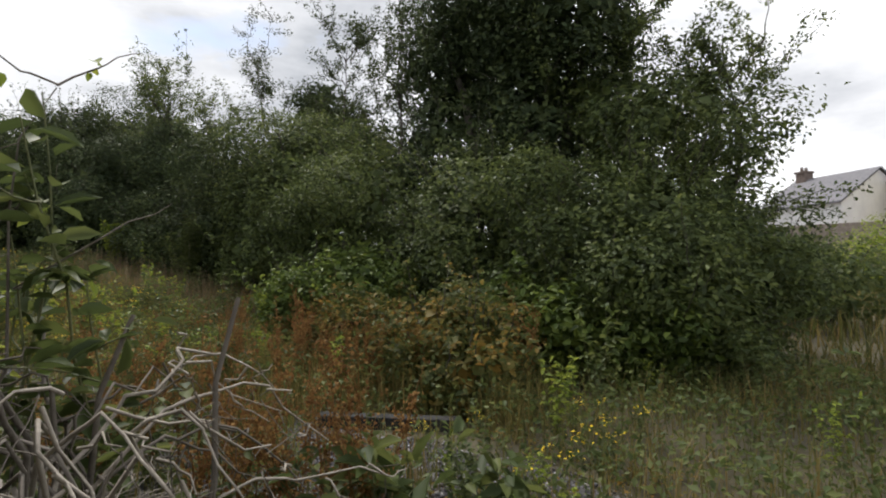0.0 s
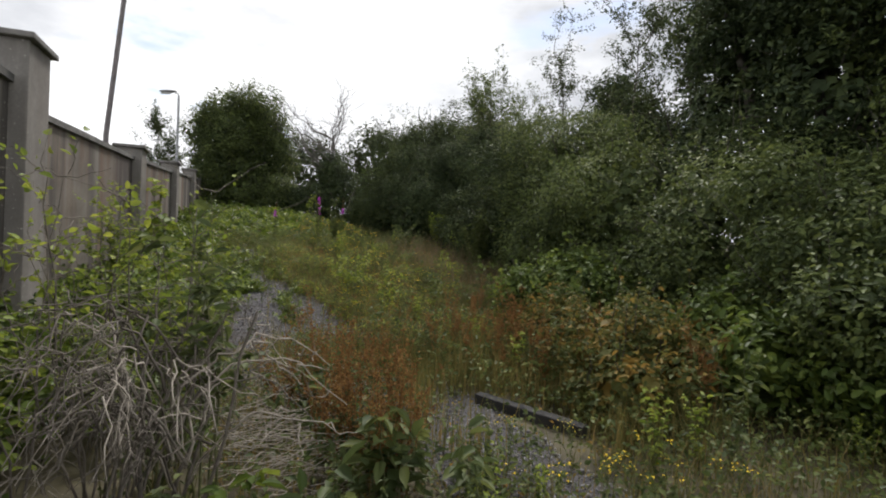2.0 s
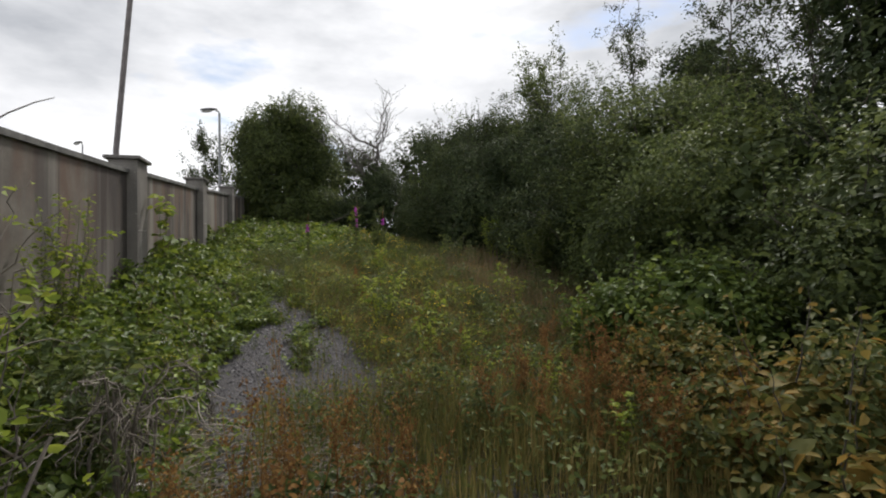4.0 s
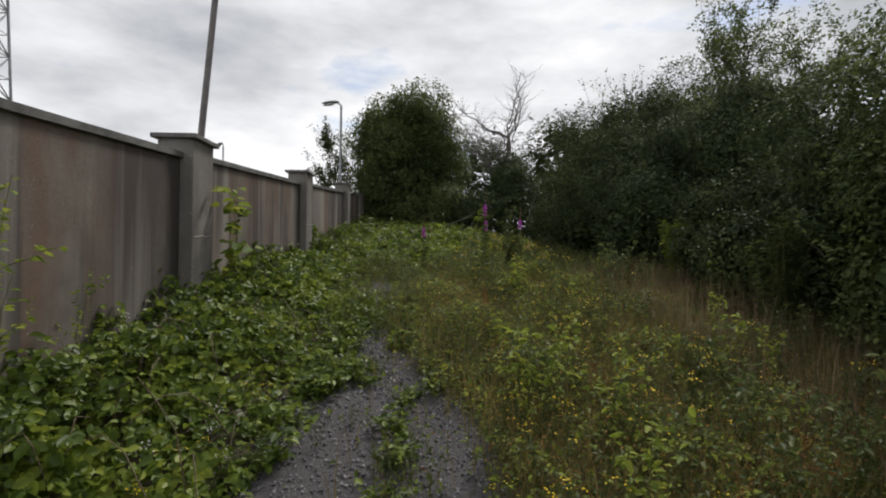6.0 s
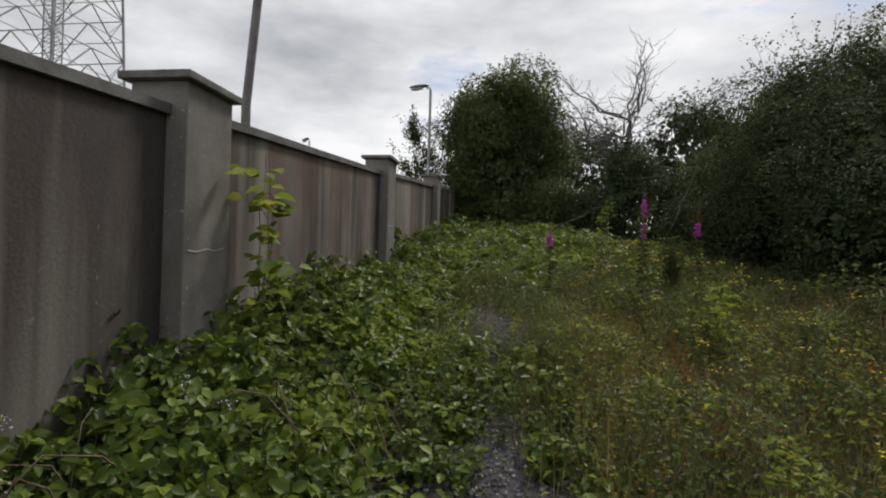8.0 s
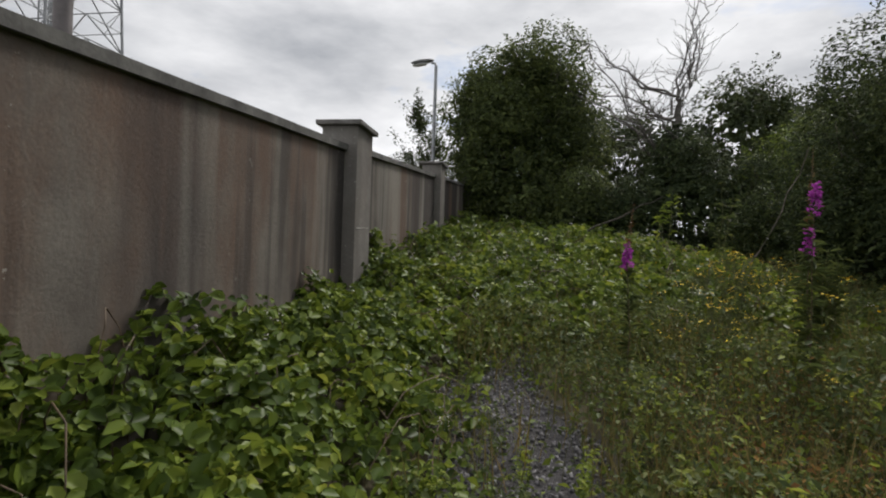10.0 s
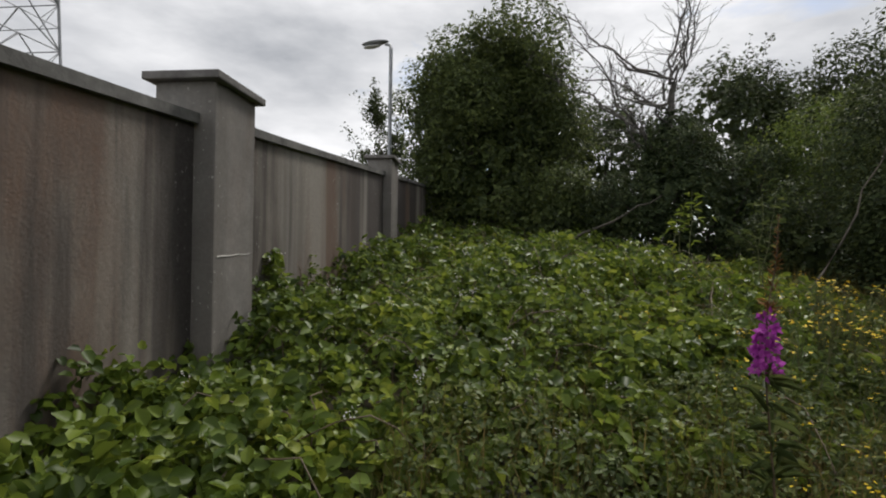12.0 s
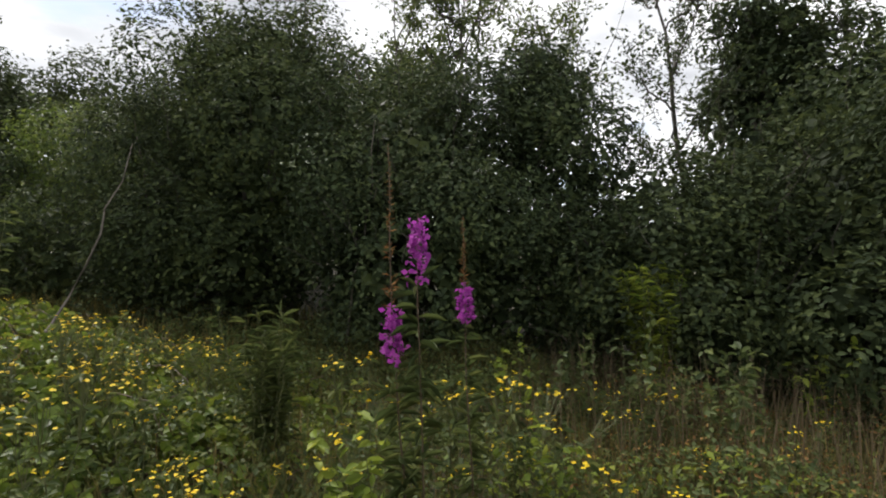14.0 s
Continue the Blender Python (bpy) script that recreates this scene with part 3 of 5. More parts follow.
shrub(9.0, 10.1, [(0, 0, 1.2, 1.4, 1.2, 1.2), (-0.8, 0.1, 0.8, 0.9, 1.1, 0.9)], 18000, 0.07, M_SHADEHEDGE, "dense hedge shrub with mid-green leaves", group=HG)
shrub(9.2, 11.4, [(0, 0, 1.7, 1.2, 1.0, 1.6), (0.1, 0, 3.0, 0.6, 0.6, 0.75), (-0.8, 0.1, 0.8, 0.9, 1.1, 0.9)], 20000, 0.07, M_IVY, "hedge shrub with a pointed top, ivy-covered, dark green", group=HG)
shrub(8.5, 12.9, [(0, 0, 1.7, 1.4, 1.3, 1.5), (-0.8, -0.4, 0.8, 0.9, 1.1, 1.0)], 24000, 0.065, M_IVY, "large rounded hedge shrub, ivy-covered, deep shade below", group=HG)
shrub(8.4, 14.9, [(0, 0, 2.0, 1.5, 1.4, 2.0), (0.1, 0.2, 3.3, 1.1, 1.0, 0.95), (-0.8, 0.2, 0.8, 1.0, 1.2, 0.9)], 30000, 0.07, M_SHADEHEDGE, "tall rounded hedge shrub with a bright green top", group=HG)
shrub(8.9, 17.3, [(0, 0, 1.6, 1.6, 1.4, 1.6), (-1.2, 0.2, 0.7, 1.2, 1.1, 0.8)], 22000, 0.075, M_SHADEHEDGE, "mid-green hedge shrub with trailing shoots", group=HG)
shrub(9.9, 19.8, [(0, 0, 1.6, 2.0, 1.7, 1.7), (1.8, 1.0, 2.0, 2.0, 1.8, 2.0), (-1.6, 0.0, 0.9, 1.3, 1.2, 1.0)], 20000, 0.09, M_HEDGE2, "broad mid-green hedge shrub", group=HG)
shrub(6.6, 20.2, [(0, 0, 1.2, 1.5, 1.0, 1.4), (-1.3, 0.3, 0.9, 1.2, 0.9, 1.1), (-0.4, 0.4, 2.4, 0.7, 0.6, 1.0)], 20000, 0.08, M_IVY, "dark ivy thicket round the foot of the dead tree", group=HG, face=(0, -1, 0.2))
shrub(10.6, 16.4, [(0, 0, 2.4, 1.7, 1.7, 2.2), (0.2, 0.4, 3.4, 1.1, 1.1, 0.9)], 18000, 0.085, M_SHADEHEDGE, "tall dark hedge shrub", group=HG)

# taller trees in the hedge
shrub(9.8, 2.2, [(0, 0, 3.2, 0.8, 0.8, 1.5), (0.2, 0.7, 4.9, 1.0, 1.0, 0.9), (-0.1, -0.9, 4.9, 0.9, 0.9, 0.8), (0.2, -0.1, 5.9, 1.5, 1.5, 1.1), (0.2, 0.2, 4.4, 0.8, 0.8, 1.0), (0.2, 1.5, 3.3, 1.0, 1.0, 1.5), (0.3, 1.7, 5.0, 0.95, 0.95, 1.0)], 44000, 0.075, M_IVY, "tall ivy-clad tree with a dark trunk, in the hedge", "tree", name="tree", trunk=0.17, ragged=0.22)
shrub(10.3, 0.2, [(0, 0, 2.8, 1.2, 1.2, 1.3), (0.2, 0.9, 3.6, 1.1, 1.1, 1.0), (-0.2, -0.35, 1.5, 1.0, 0.9, 1.2)], 19000, 0.075, M_HEDGE, "ragged dark tree at the end of the hedge", "tree", name="tree", trunk=0.10, ragged=0.28)
shrub(11.9, 8.6, [(0, 0, 2.9, 1.2, 1.2, 1.7), (0.0, 0.05, 4.3, 0.62, 0.62, 0.95), (0.1, -1.3, 2.6, 1.1, 1.2, 1.4)], 24000, 0.085, M_IVY, "tall dark ivy-clad tree with a pointed top, behind the hedge", "tree", name="tree", trunk=0.16, ragged=0.2)
airy_tree(11.0, 5.7, 6.2, 1.9, 6500, 0.06, M_FAR, "thin open tree with small grey-green leaves", name="tree")
airy_tree(10.9, 9.9, 5.8, 1.6, 4600, 0.06, M_FAR, "thin leaning tree with small grey-green leaves", name="tree", lean=(0.0, 0.3))
airy_tree(11.0, 7.1, 5.9, 1.8, 6500, 0.06, M_FAR, "thin open tree with small grey-green leaves", name="tree")
airy_tree(11.4, 3.2, 6.8, 2.2, 9000, 0.06, M_FAR, "thin open tree with small grey-green leaves", name="tree")
airy_tree(10.7, 1.0, 5.8, 2.0, 9000, 0.065, M_HEDGE, "open tree with leaning leafy shoots", name="tree")
airy_tree(10.5, -0.6, 4.6, 1.5, 6000, 0.06, M_HEDGE, "open tree with leaning leafy shoots at the hedge's end", name="tree")
airy_tree(10.0, 12.7, 5.2, 1.7, 6500, 0.065, M_HEDGE, "open tree with small leaves, rising from the hedge", name="tree", n_limb=18)
airy_tree(10.0, 13.8, 4.9, 1.5, 6000, 0.065, M_HEDGE, "open tree with small leaves, rising from the hedge", name="tree", n_limb=16)
airy_tree(10.6, 11.6, 4.3, 1.3, 4500, 0.06, M_HEDGE, "open tree with small leaves, rising from the hedge", name="tree", n_limb=14)
airy_tree(8.3, 15.9, 4.0, 0.9, 700, 0.07, M_HEDGE2, "bare thin shoots above the hedge", name="tree", n_limb=8, thick=0.025)

shrub(11.6, 14.6, [(0, 0, 2.2, 1.4, 1.4, 2.0), (0.1, -0.2, 3.5, 0.9, 0.9, 0.8)], 16000, 0.08, M_HEDGE, "dark tree behind the hedge", "tree", name="tree", trunk=0.1)
shrub(12.4, 18.2, [(0, 0, 2.8, 1.7, 1.7, 2.5), (0.1, 0.4, 3.9, 1.2, 1.2, 0.9)], 15000, 0.095, M_FAR, "dark tree behind the hedge", "tree", name="tree", trunk=0.1)

# the far end
shrub(2.3, 22.6, [(0, 0, 2.6, 2.0, 1.7, 2.2), (0.3, 0, 4.3, 1.5, 1.4, 1.6), (-0.7, 0.2, 3.3, 1.4, 1.3, 1.6), (1.1, 0.1, 3.2, 1.3, 1.3, 1.7), (0, -0.4, 1.2, 1.7, 1.3, 1.1)], 56000, 0.095, M_HEDGE, "big dense dark green tree at the end of the wall", "tree", name="tree", trunk=0.16, face=(0, -1, 0.1), ragged=0.20)
airy_tree(-1.4, 27.0, 4.6, 1.6, 5000, 0.10, M_FAR, "small open tree behind the wall", name="tree")
shrub(8.9, 24.5, [(0, 0, 3.0, 1.6, 1.5, 2.6), (1.0, 0.3, 3.4, 1.2, 1.2, 1.6)], 14000, 0.10, M_FAR, "grey-green tree beyond the thicket", "tree", name="tree", face=(0, -1, 0.1))
shrub(12.0, 25.0, [(0, 0, 3.0, 2.0, 1.6, 2.6)], 12000, 0.11, M_FAR, "rounded tree beyond the thicket", "tree", name="tree", face=(0, -1, 0.1))
shrub(6.0, 25.5, [(0, 0, 2.4, 2.4, 1.5, 2.2)], 12000, 0.10, M_FAR, "dense shrubby tree behind the dead tree", "tree", name="tree", face=(0, -1, 0.1))
shrub(15.5, 21.0, [(0, 0, 2.6, 2.6, 2.6, 2.4)], 12000, 0.11, M_FAR, "rounded tree beyond the hedge", "tree", name="tree")
shrub(4.2, 20.9, [(0, 0, 0.9, 1.2, 0.9, 1.1)], 9000, 0.08, M_HEDGE, "dark shrub in the shade of the big tree", face=(0, -1, 0.2))


def dead_tree(x, y):
    z = float(ground_z(x, y))
    e = empty("dead_tree", x, y, z, "dead tree, bare bleached branches above ivy", "tree")
    stem = wander((0, 0, -0.05), (0.1, 0, 3.9), 10, 0.04)
    tubes("trunk", [(stem, np.linspace(0.10, 0.05, 10))], M_DEADTREE, e, sides=6)
    for k in range(16):
        root = stem[R.integers(5, 10)]
        a = R.uniform(np.pi * 0.75, np.pi * 1.3) if k < 10 else R.uniform(-0.6, 1.4)
        up = R.uniform(0.6, 2.9) if k < 10 else R.uniform(1.6, 2.9)
        reach = R.uniform(1.2, 3.4) if k < 10 else R.uniform(0.2, 1.0)
        tip = root + np.array([np.cos(a) * reach, np.sin(a) * reach * 0.7, up])
        limb = wander(root, tip, 10, 0.08)
        lines = [(limb, np.linspace(0.032, 0.008, 10))]
        for _ in range(13):
            r2 = limb[R.integers(2, 10)]
            t2 = r2 + np.array([R.normal() * 0.4, R.normal() * 0.35, R.uniform(0.15, 0.8)])
            lines.append((wander(r2, t2, 6, 0.035), np.linspace(0.009, 0.0035, 6)))
        tubes("branch", lines, M_DEADTREE, e, sides=4)
    return e


dead_tree(6.1, 20.6)
fallen = wander((3.6, 18.3, float(ground_z(3.6, 18.3)) + 0.6), (5.4, 18.6, 3.2), 9, 0.04)
tagged(tubes("fallen_branch", [(fallen, np.linspace(0.03, 0.010, 9))], M_BARK), "bare fallen branch leaning out of the thicket", "branch")
for foot, tip in (((5.3, 14.6), (6.05, 14.3, 3.35)), ((7.1, 12.9), (7.3, 12.6, 3.6)), ((7.6, 16.0), (7.0, 15.6, 4.0))):
    gz = float(ground_z(*foot))
    ln = wander((*foot, gz - 0.02), tip, 9, 0.035)
    tagged(tubes("bare_stem", [(ln, np.linspace(0.014, 0.005, 9))], M_DEADGREY), "thin bare grey stem leaning out of the hedge", "stem", "bare stems in the hedge")


# ---- brambles ----
def bramble_height(x, y):
    """How high the brambles stand: highest by the wall, thin at the path."""
    near = np.interp(x - 0.92, (0, 0.45, 0.9, 1.35), (0.92, 0.82, 0.55, 0.12)) * np.interp(y, (3, 5, 6, 6.7, 7.4, 8.5, 9.5, 11, 12.3, 12.8, 14), (1.0, 0.9, 0.8, 1.1, 0.85, 0.8, 0.75, 0.62, 0.56, 0.8, 0.75))
    far = np.interp(y, (11.0, 12.5, 15, 21), (0, 0.42, 0.78, 1.0)) * np.interp(x, (0.8, 4.6, 6.5), (1.0, 0.8, 0.3))
    h = np.maximum(near, far)
    return h * (0.85 + 0.20 * np.sin(x * 3.3 + y * 1.1) * np.sin(y * 2.3 - x) + 0.14 * np.sin(x * 8.1) * np.sin(y * 7.3))


def bramble(x0, x1, y0, y1, per_m2, size, label="bramble thicket with bright green three-part leaves"):
    cx, cy = (x0 + x1) / 2, (y0 + y1) / 2
    e = empty("bramble", cx, cy, float(ground_z(cx, cy)), label, "bramble", "brambles along the wall")
    o = np.array(e.location)
    m = int((x1 - x0) * (y1 - y0) * per_m2)
    x, y = R.uniform(x0 - 0.1, x1 + 0.1, m), R.uniform(y0 - 0.1, y1 + 0.1, m)
    x = np.maximum(x, WX1 + 0.03)
    h = bramble_height(x, y)
    lump = 0.5 + 0.5 * np.sin(x * 5.3 + 1.7 * np.sin(y * 2.1)) * np.sin(y * 4.7 + 1.3 * np.sin(x * 3.1))
    keep = R.random(m) < np.clip(h * 4.0, 0.05, 1) * (0.42 + 0.58 * lump)
    h = h * (0.78 + 0.30 * lump)
    x, y, h = x[keep], y[keep], h[keep]
    m = len(x)
    u = 1 - 0.8 * R.random(m) ** 1.5
    z = ground_z(x, y) + 0.03 + h * u + 0.05 * R.normal(size=m)
    P = np.stack([x, y, np.maximum(z, ground_z(x, y) + 0.03)], 1)
    N = np.stack([0.3 + 0.7 * R.normal(size=m), -0.25 + 0.7 * R.normal(size=m), 0.9 + 0 * x], 1)
    base = unit(R.normal(size=(m, 3)) * np.array([1, 1, 0.3]))
    groups = []
    for turn in (-1.15, 0.0, 1.15):
        c, s = math.cos(turn), math.sin(turn)
        al = np.stack([base[:, 0] * c - base[:, 1] * s, base[:, 0] * s + base[:, 1] * c, base[:, 2] - 0.25], 1)
        sz = size * (0.55 + 0.9 * R.random(m)) * (1.15 if turn == 0 else 0.95)
        groups.append(leaf_arrays(P + al * size * 0.15, N + 0.2 * R.normal(size=N.shape), sz, width=0.72, fold=0.22, full=True, along=al * 3))
    v, f, s = joined(groups)
    mesh_object("foliage", v - o, f, s, M_BRAMBLE, e)
    lines = []
    for _ in range(int((x1 - x0) * (y1 - y0) * 9)):
        ax, ay = R.uniform(x0, x1), R.uniform(y0, y1)
        bx, by = np.clip(ax + R.normal() * 0.5, WX1 + 0.05, x1), ay + R.normal() * 0.5
        ln = wander((ax, ay, float(ground_z(ax, ay))), (bx, by, float(ground_z(bx, by)) + 0.1), 7, 0.03, -float(bramble_height(ax, ay)) * 0.95)
        lines.append((ln - o, np.full(7, 0.0035)))
    tagged(tubes("cane", lines, M_CANE, e, sides=4), kind="stuff")
    k = max(2, int(m * 0.007))
    pick = R.integers(0, m, k)
    C = P[pick] + np.array([0, 0, 0.05])
    C = np.repeat(C, 14, 0) + R.normal(size=(k * 14, 3)) * 0.018
    v, f, s = leaf_arrays(C, R.normal(size=C.shape) + np.array([0, 0, 1.0]), 0.014, width=0.8)
    tagged(mesh_object("blossom", v - o, f, s, M_WHITE, e, "small white blossoms"), kind="stuff")


for y0 in (-4.5, -2.5, -0.5, 1.5, 3.2, 4.6, 6.0, 7.4, 8.8, 10.2):
    bramble(0.95, 1.5 if y0 < 0 else 1.9 if y0 < 1 else 2.4, y0, y0 + (2.0 if y0 < 1.5 else 1.7 if y0 < 3 else 1.4), 480 if y0 < 1 else 1250, 0.056)
for y0, d in ((11.6, 1250), (13.2, 950), (15.0, 640), (17.0, 520), (19.0, 420)):
    for x0, x1 in ((0.95, 2.5), (2.5, 4.2), (4.2, 6.2)):
        bramble(x0, x1, y0, y0 + (1.6 if y0 < 13 else 1.8 if y0 < 15 else 2.0), d if x0 < 4 else d * 0.7, 0.057 if y0 < 14 else 0.075)


# ---- grasses and weeds of the verge ----
def verge_density(x, y):
    lo, hi = path_edges(np.clip(y, -1, 12.2))
    right = np.clip((x - hi + 0.15) / 0.35, 0, 1)
    left = np.clip((lo - x + 0.15) / 0.3, 0, 1) * 0.35
    patch = np.sin(x * 4.1 + y * 1.3) * np.sin(y * 2.9 - x * 2.0)
    on = np.interp(y, (0.0, 2.0, 3.6, 4.3, 7.2, 7.7, 8.8, 9.3, 10.8, 11.2), (0.45, 0.7, 0.75, 0.05, 0.08, 0.35, 0.45, 0.10, 0.12, 0.9))
    on = np.clip(on + 0.35 * np.maximum(patch - 0.45, 0) * 2, 0, 1)
    bare = np.clip((np.hypot((x - 4.6) / 0.75, (y - 1.1) / 0.95) - 0.55) / 0.4, 0.12, 1)
    return np.maximum(np.maximum(right, left), on) * bare


def blades(x, y, hgt, bend=0.9, wide=0.005):
    n = len(x)
    P = np.stack([x, y, ground_z(x, y) - 0.01], 1)
    a = R.uniform(0, 2 * np.pi, n)
    side = np.stack([np.cos(a), np.sin(a), 0 * a], 1)
    lean = np.stack([-np.sin(a), np.cos(a), 0 * a], 1) * (bend * R.random(n) * hgt)[:, None]
    up = np.array([0, 0, 1.0]) * hgt[:, None]
    w = side * wide * (0.6 + 0.8 * R.random(n))[:, None]
    V = np.stack([P - w, P + w, P + up * 0.55 + lean * 0.35 + w * 0.7, P + up * 0.55 + lean * 0.35 - w * 0.7, P + up + lean], 1).reshape(-1, 3)
    F = (np.arange(n)[:, None] * 5 + np.array([0, 1, 2, 3, 3, 2, 4])).ravel()
    return V, F, np.tile([4, 3], n)


def grass_patch(x0, x1, y0, y1, count, hgt, label, wide=0.005):
    x, y = R.uniform(x0, x1, count), R.uniform(y0, y1, count)
    clump = 0.5 + 0.5 * np.sin(x * 2.1 + 0.7 * y) * np.sin(y * 1.7 - 0.4 * x)
    keep = R.random(count) < verge_density(x, y) * (0.35 + 0.65 * clump)
    x, y = x[keep], y[keep]
    v, f, s = blades(x, y, hgt * (0.45 + 0.75 * R.random(len(x))), wide=wide)
    tagged(mesh_object("grass", v, f, s, M_GRASS), label, "grass", kind="stuff")


grass_patch(2.0, 9.0, -5, 2.5, 20000, 0.34, "rough green and straw-coloured grass", 0.0035)
grass_patch(3.0, 8.5, 2.5, 8.0, 34000, 0.40, "long rough grass, green turning to straw", 0.0032)
grass_patch(2.2, 8.5, 8.0, 13.5, 30000, 0.36, "long rough grass among the wildflowers", 0.003)
grass_patch(3.0, 8.5, 13.5, 19.0, 12000, 0.42, "long rough grass beyond the wildflowers", 0.005)
grass_patch(8.0, 40.0, -14, 0.5, 26000, 0.5, "rough grass in the open ground", 0.012)


def weed_carpet(x0, x1, y0, y1, count, size, mat, hgt, label):
    x, y = R.uniform(x0, x1, count), R.uniform(y0, y1, count)
    keep = R.random(count) < verge_density(x, y)
    x, y = x[keep], y[keep]
    lump = 0.4 + 0.6 * np.abs(np.sin(x * 2.6 + y * 0.9) * np.sin(y * 2.2 - x * 0.7))
    z = ground_z(x, y) + 0.02 + hgt * lump * R.random(len(x)) ** 0.7
    P = np.stack([x, y, z], 1)
    N = R.normal(size=P.shape) * 0.6 + np.array([0, 0, 1.0])
    v, f, s = leaf_arrays(P, N, size * (0.5 + R.random(len(x))))
    tagged(mesh_object("weeds", v, f, s, mat), label, "weeds", kind="stuff")


weed_carpet(2.0, 8.5, -4.5, 3.0, 30000, 0.045, M_WEED, 0.40, "low leafy weeds and creeping brambles")
weed_carpet(3.2, 8.0, 3.0, 9.0, 48000, 0.034, M_WEED, 0.46, "fine leafy weeds among the grass")
weed_carpet(2.3, 8.0, 9.0, 14.5, 70000, 0.032, M_WEED, 0.46, "fine leafy weeds among the wildflowers")
weed_carpet(3.4, 7.6, 2.5, 10.5, 22000, 0.020, M_RUSSET, 0.55, "brown seeding weeds among the grass")
weed_carpet(2.1, 4.2, 3.0, 12.5, 9000, 0.05, M_BRAMBLE, 0.14, "creeping bramble shoots at the edge of the gravel")
weed_carpet(2.2, 3.5, 8.2, 9.7, 2600, 0.05, M_BRAMBLE, 0.12, "bramble shoots creeping over the gravel")
weed_carpet(3.3, 6.0, 3.5, 11.0, 9000, 0.045, M_SAPLING, 0.42, "bright young shoots among the weeds")


weed_carpet(2.5, 5.2, -0.6, 4.3, 9000, 0.032, M_ORANGE, 0.05, "fallen brown leaves and low creeping shoots on the ground")


def dock(scale=1.0):
    """Upright stems with rusty seed heads and a few long leaves."""
    e = empty("dock", 0, 0, 0, "dock plant gone to rusty red-brown seed", "dock", "docks gone to seed")
    for _ in range(4):
        tip = np.array([R.normal() * 0.13, R.normal() * 0.13, R.uniform(0.55, 0.95) * scale])
        ln = wander((0, 0, -0.02), tip, 7, 0.012)
        lines, seeds = [(ln, np.linspace(0.005, 0.0015, 7))], [ln[4:]]
        for _ in range(5):
            r0 = ln[R.integers(2, 6)]
            tw = wander(r0, r0 + np.array([R.normal() * 0.06, R.normal() * 0.06, R.uniform(0.1, 0.25)]), 5, 0.006)
            lines.append((tw, np.linspace(0.0025, 0.001, 5)))
            seeds.append(tw)
        stem = tubes("stem", lines, M_RUSSET, e, sides=3)
        T = np.concatenate(seeds)
        P = T[R.integers(0, len(T), 170)] + R.normal(size=(170, 3)) * 0.014
        v, f, s = leaf_arrays(P, R.normal(size=P.shape), 0.013 + 0.008 * R.random(170), width=0.8)
        tagged(mesh_object("seed_head", v, f, s, M_RUSSET, e), kind="stuff")
    P = np.stack([R.normal(size=40) * 0.10, R.normal(size=40) * 0.10, R.uniform(0.02, 0.45, 40)], 1)
    v, f, s = leaf_arrays(P, R.normal(size=P.shape) * 0.5 + np.array([0, 0, 1.0]), 0.10, width=0.35, full=True)
    mesh_object("foliage", v, f, s, M_WEED, e)
    return e


def spread(make, places, variants=3):
    """Copies of a few plants, at the places given as (x, y, scale)."""
    kinds = [make() for _ in range(variants)]
    for n, (x, y, s) in enumerate(places):
        m = pose(x, y, float(ground_z(x, y)), 0, 0, R.uniform(0, 360))
        if n < variants:
            kinds[n].scale = (s, s, s)
            kinds[n].matrix_basis = m @ Matrix.Diagonal((s, s, s, 1))
        else:
            o = copy_thing(kinds[n % variants], m)
            o.matrix_basis = m @ Matrix.Diagonal((s, s, s, 1))


spread(dock, [(R.uniform(5.4, 6.6), R.uniform(0.9, 3.2), R.uniform(0.7, 1.15)) for _ in range(22)]
       + [(R.uniform(4.6, 5.6), R.uniform(2.2, 3.4), R.uniform(0.6, 1.0)) for _ in range(8)]
       + [(R.uniform(3.0, 4.0), R.uniform(0.3, 2.2), R.uniform(0.75, 1.15)) for _ in range(15)]
       + [(R.uniform(4.6, 6.6), R.uniform(3.0, 5.0), R.uniform(0.5, 0.8)) for _ in range(10)]
       + [(R.uniform(3.9, 5.5), R.uniform(6.0, 10.0), R.uniform(0.4, 0.6)) for _ in range(8)], 4)
shrub(6.2, 1.7, [(0, 0, 0.45, 0.60, 0.55, 0.45), (0.6, -0.3, 0.45, 0.5, 0.5, 0.42), (-0.4, -0.5, 0.3, 0.45, 0.45, 0.3)], 5200, 0.055, M_ORANGE, "low bramble bush turned orange and brown", full=True, trunk=0.02)
shrub(6.3, 2.9, [(0, 0, 0.35, 0.5, 0.5, 0.4)], 3000, 0.055, M_ORANGE, "small bush with yellowing leaves", full=True, trunk=0.02)
shrub(7.3, 1.2, [(0, 0, 0.5, 0.7, 0.7, 0.55), (0.3, -1.1, 0.4, 0.7, 0.6, 0.5)], 8000, 0.08, M_HEDGE2, "leafy bush with pale green shoots at the foot of the hedge", full=True, trunk=0.03)


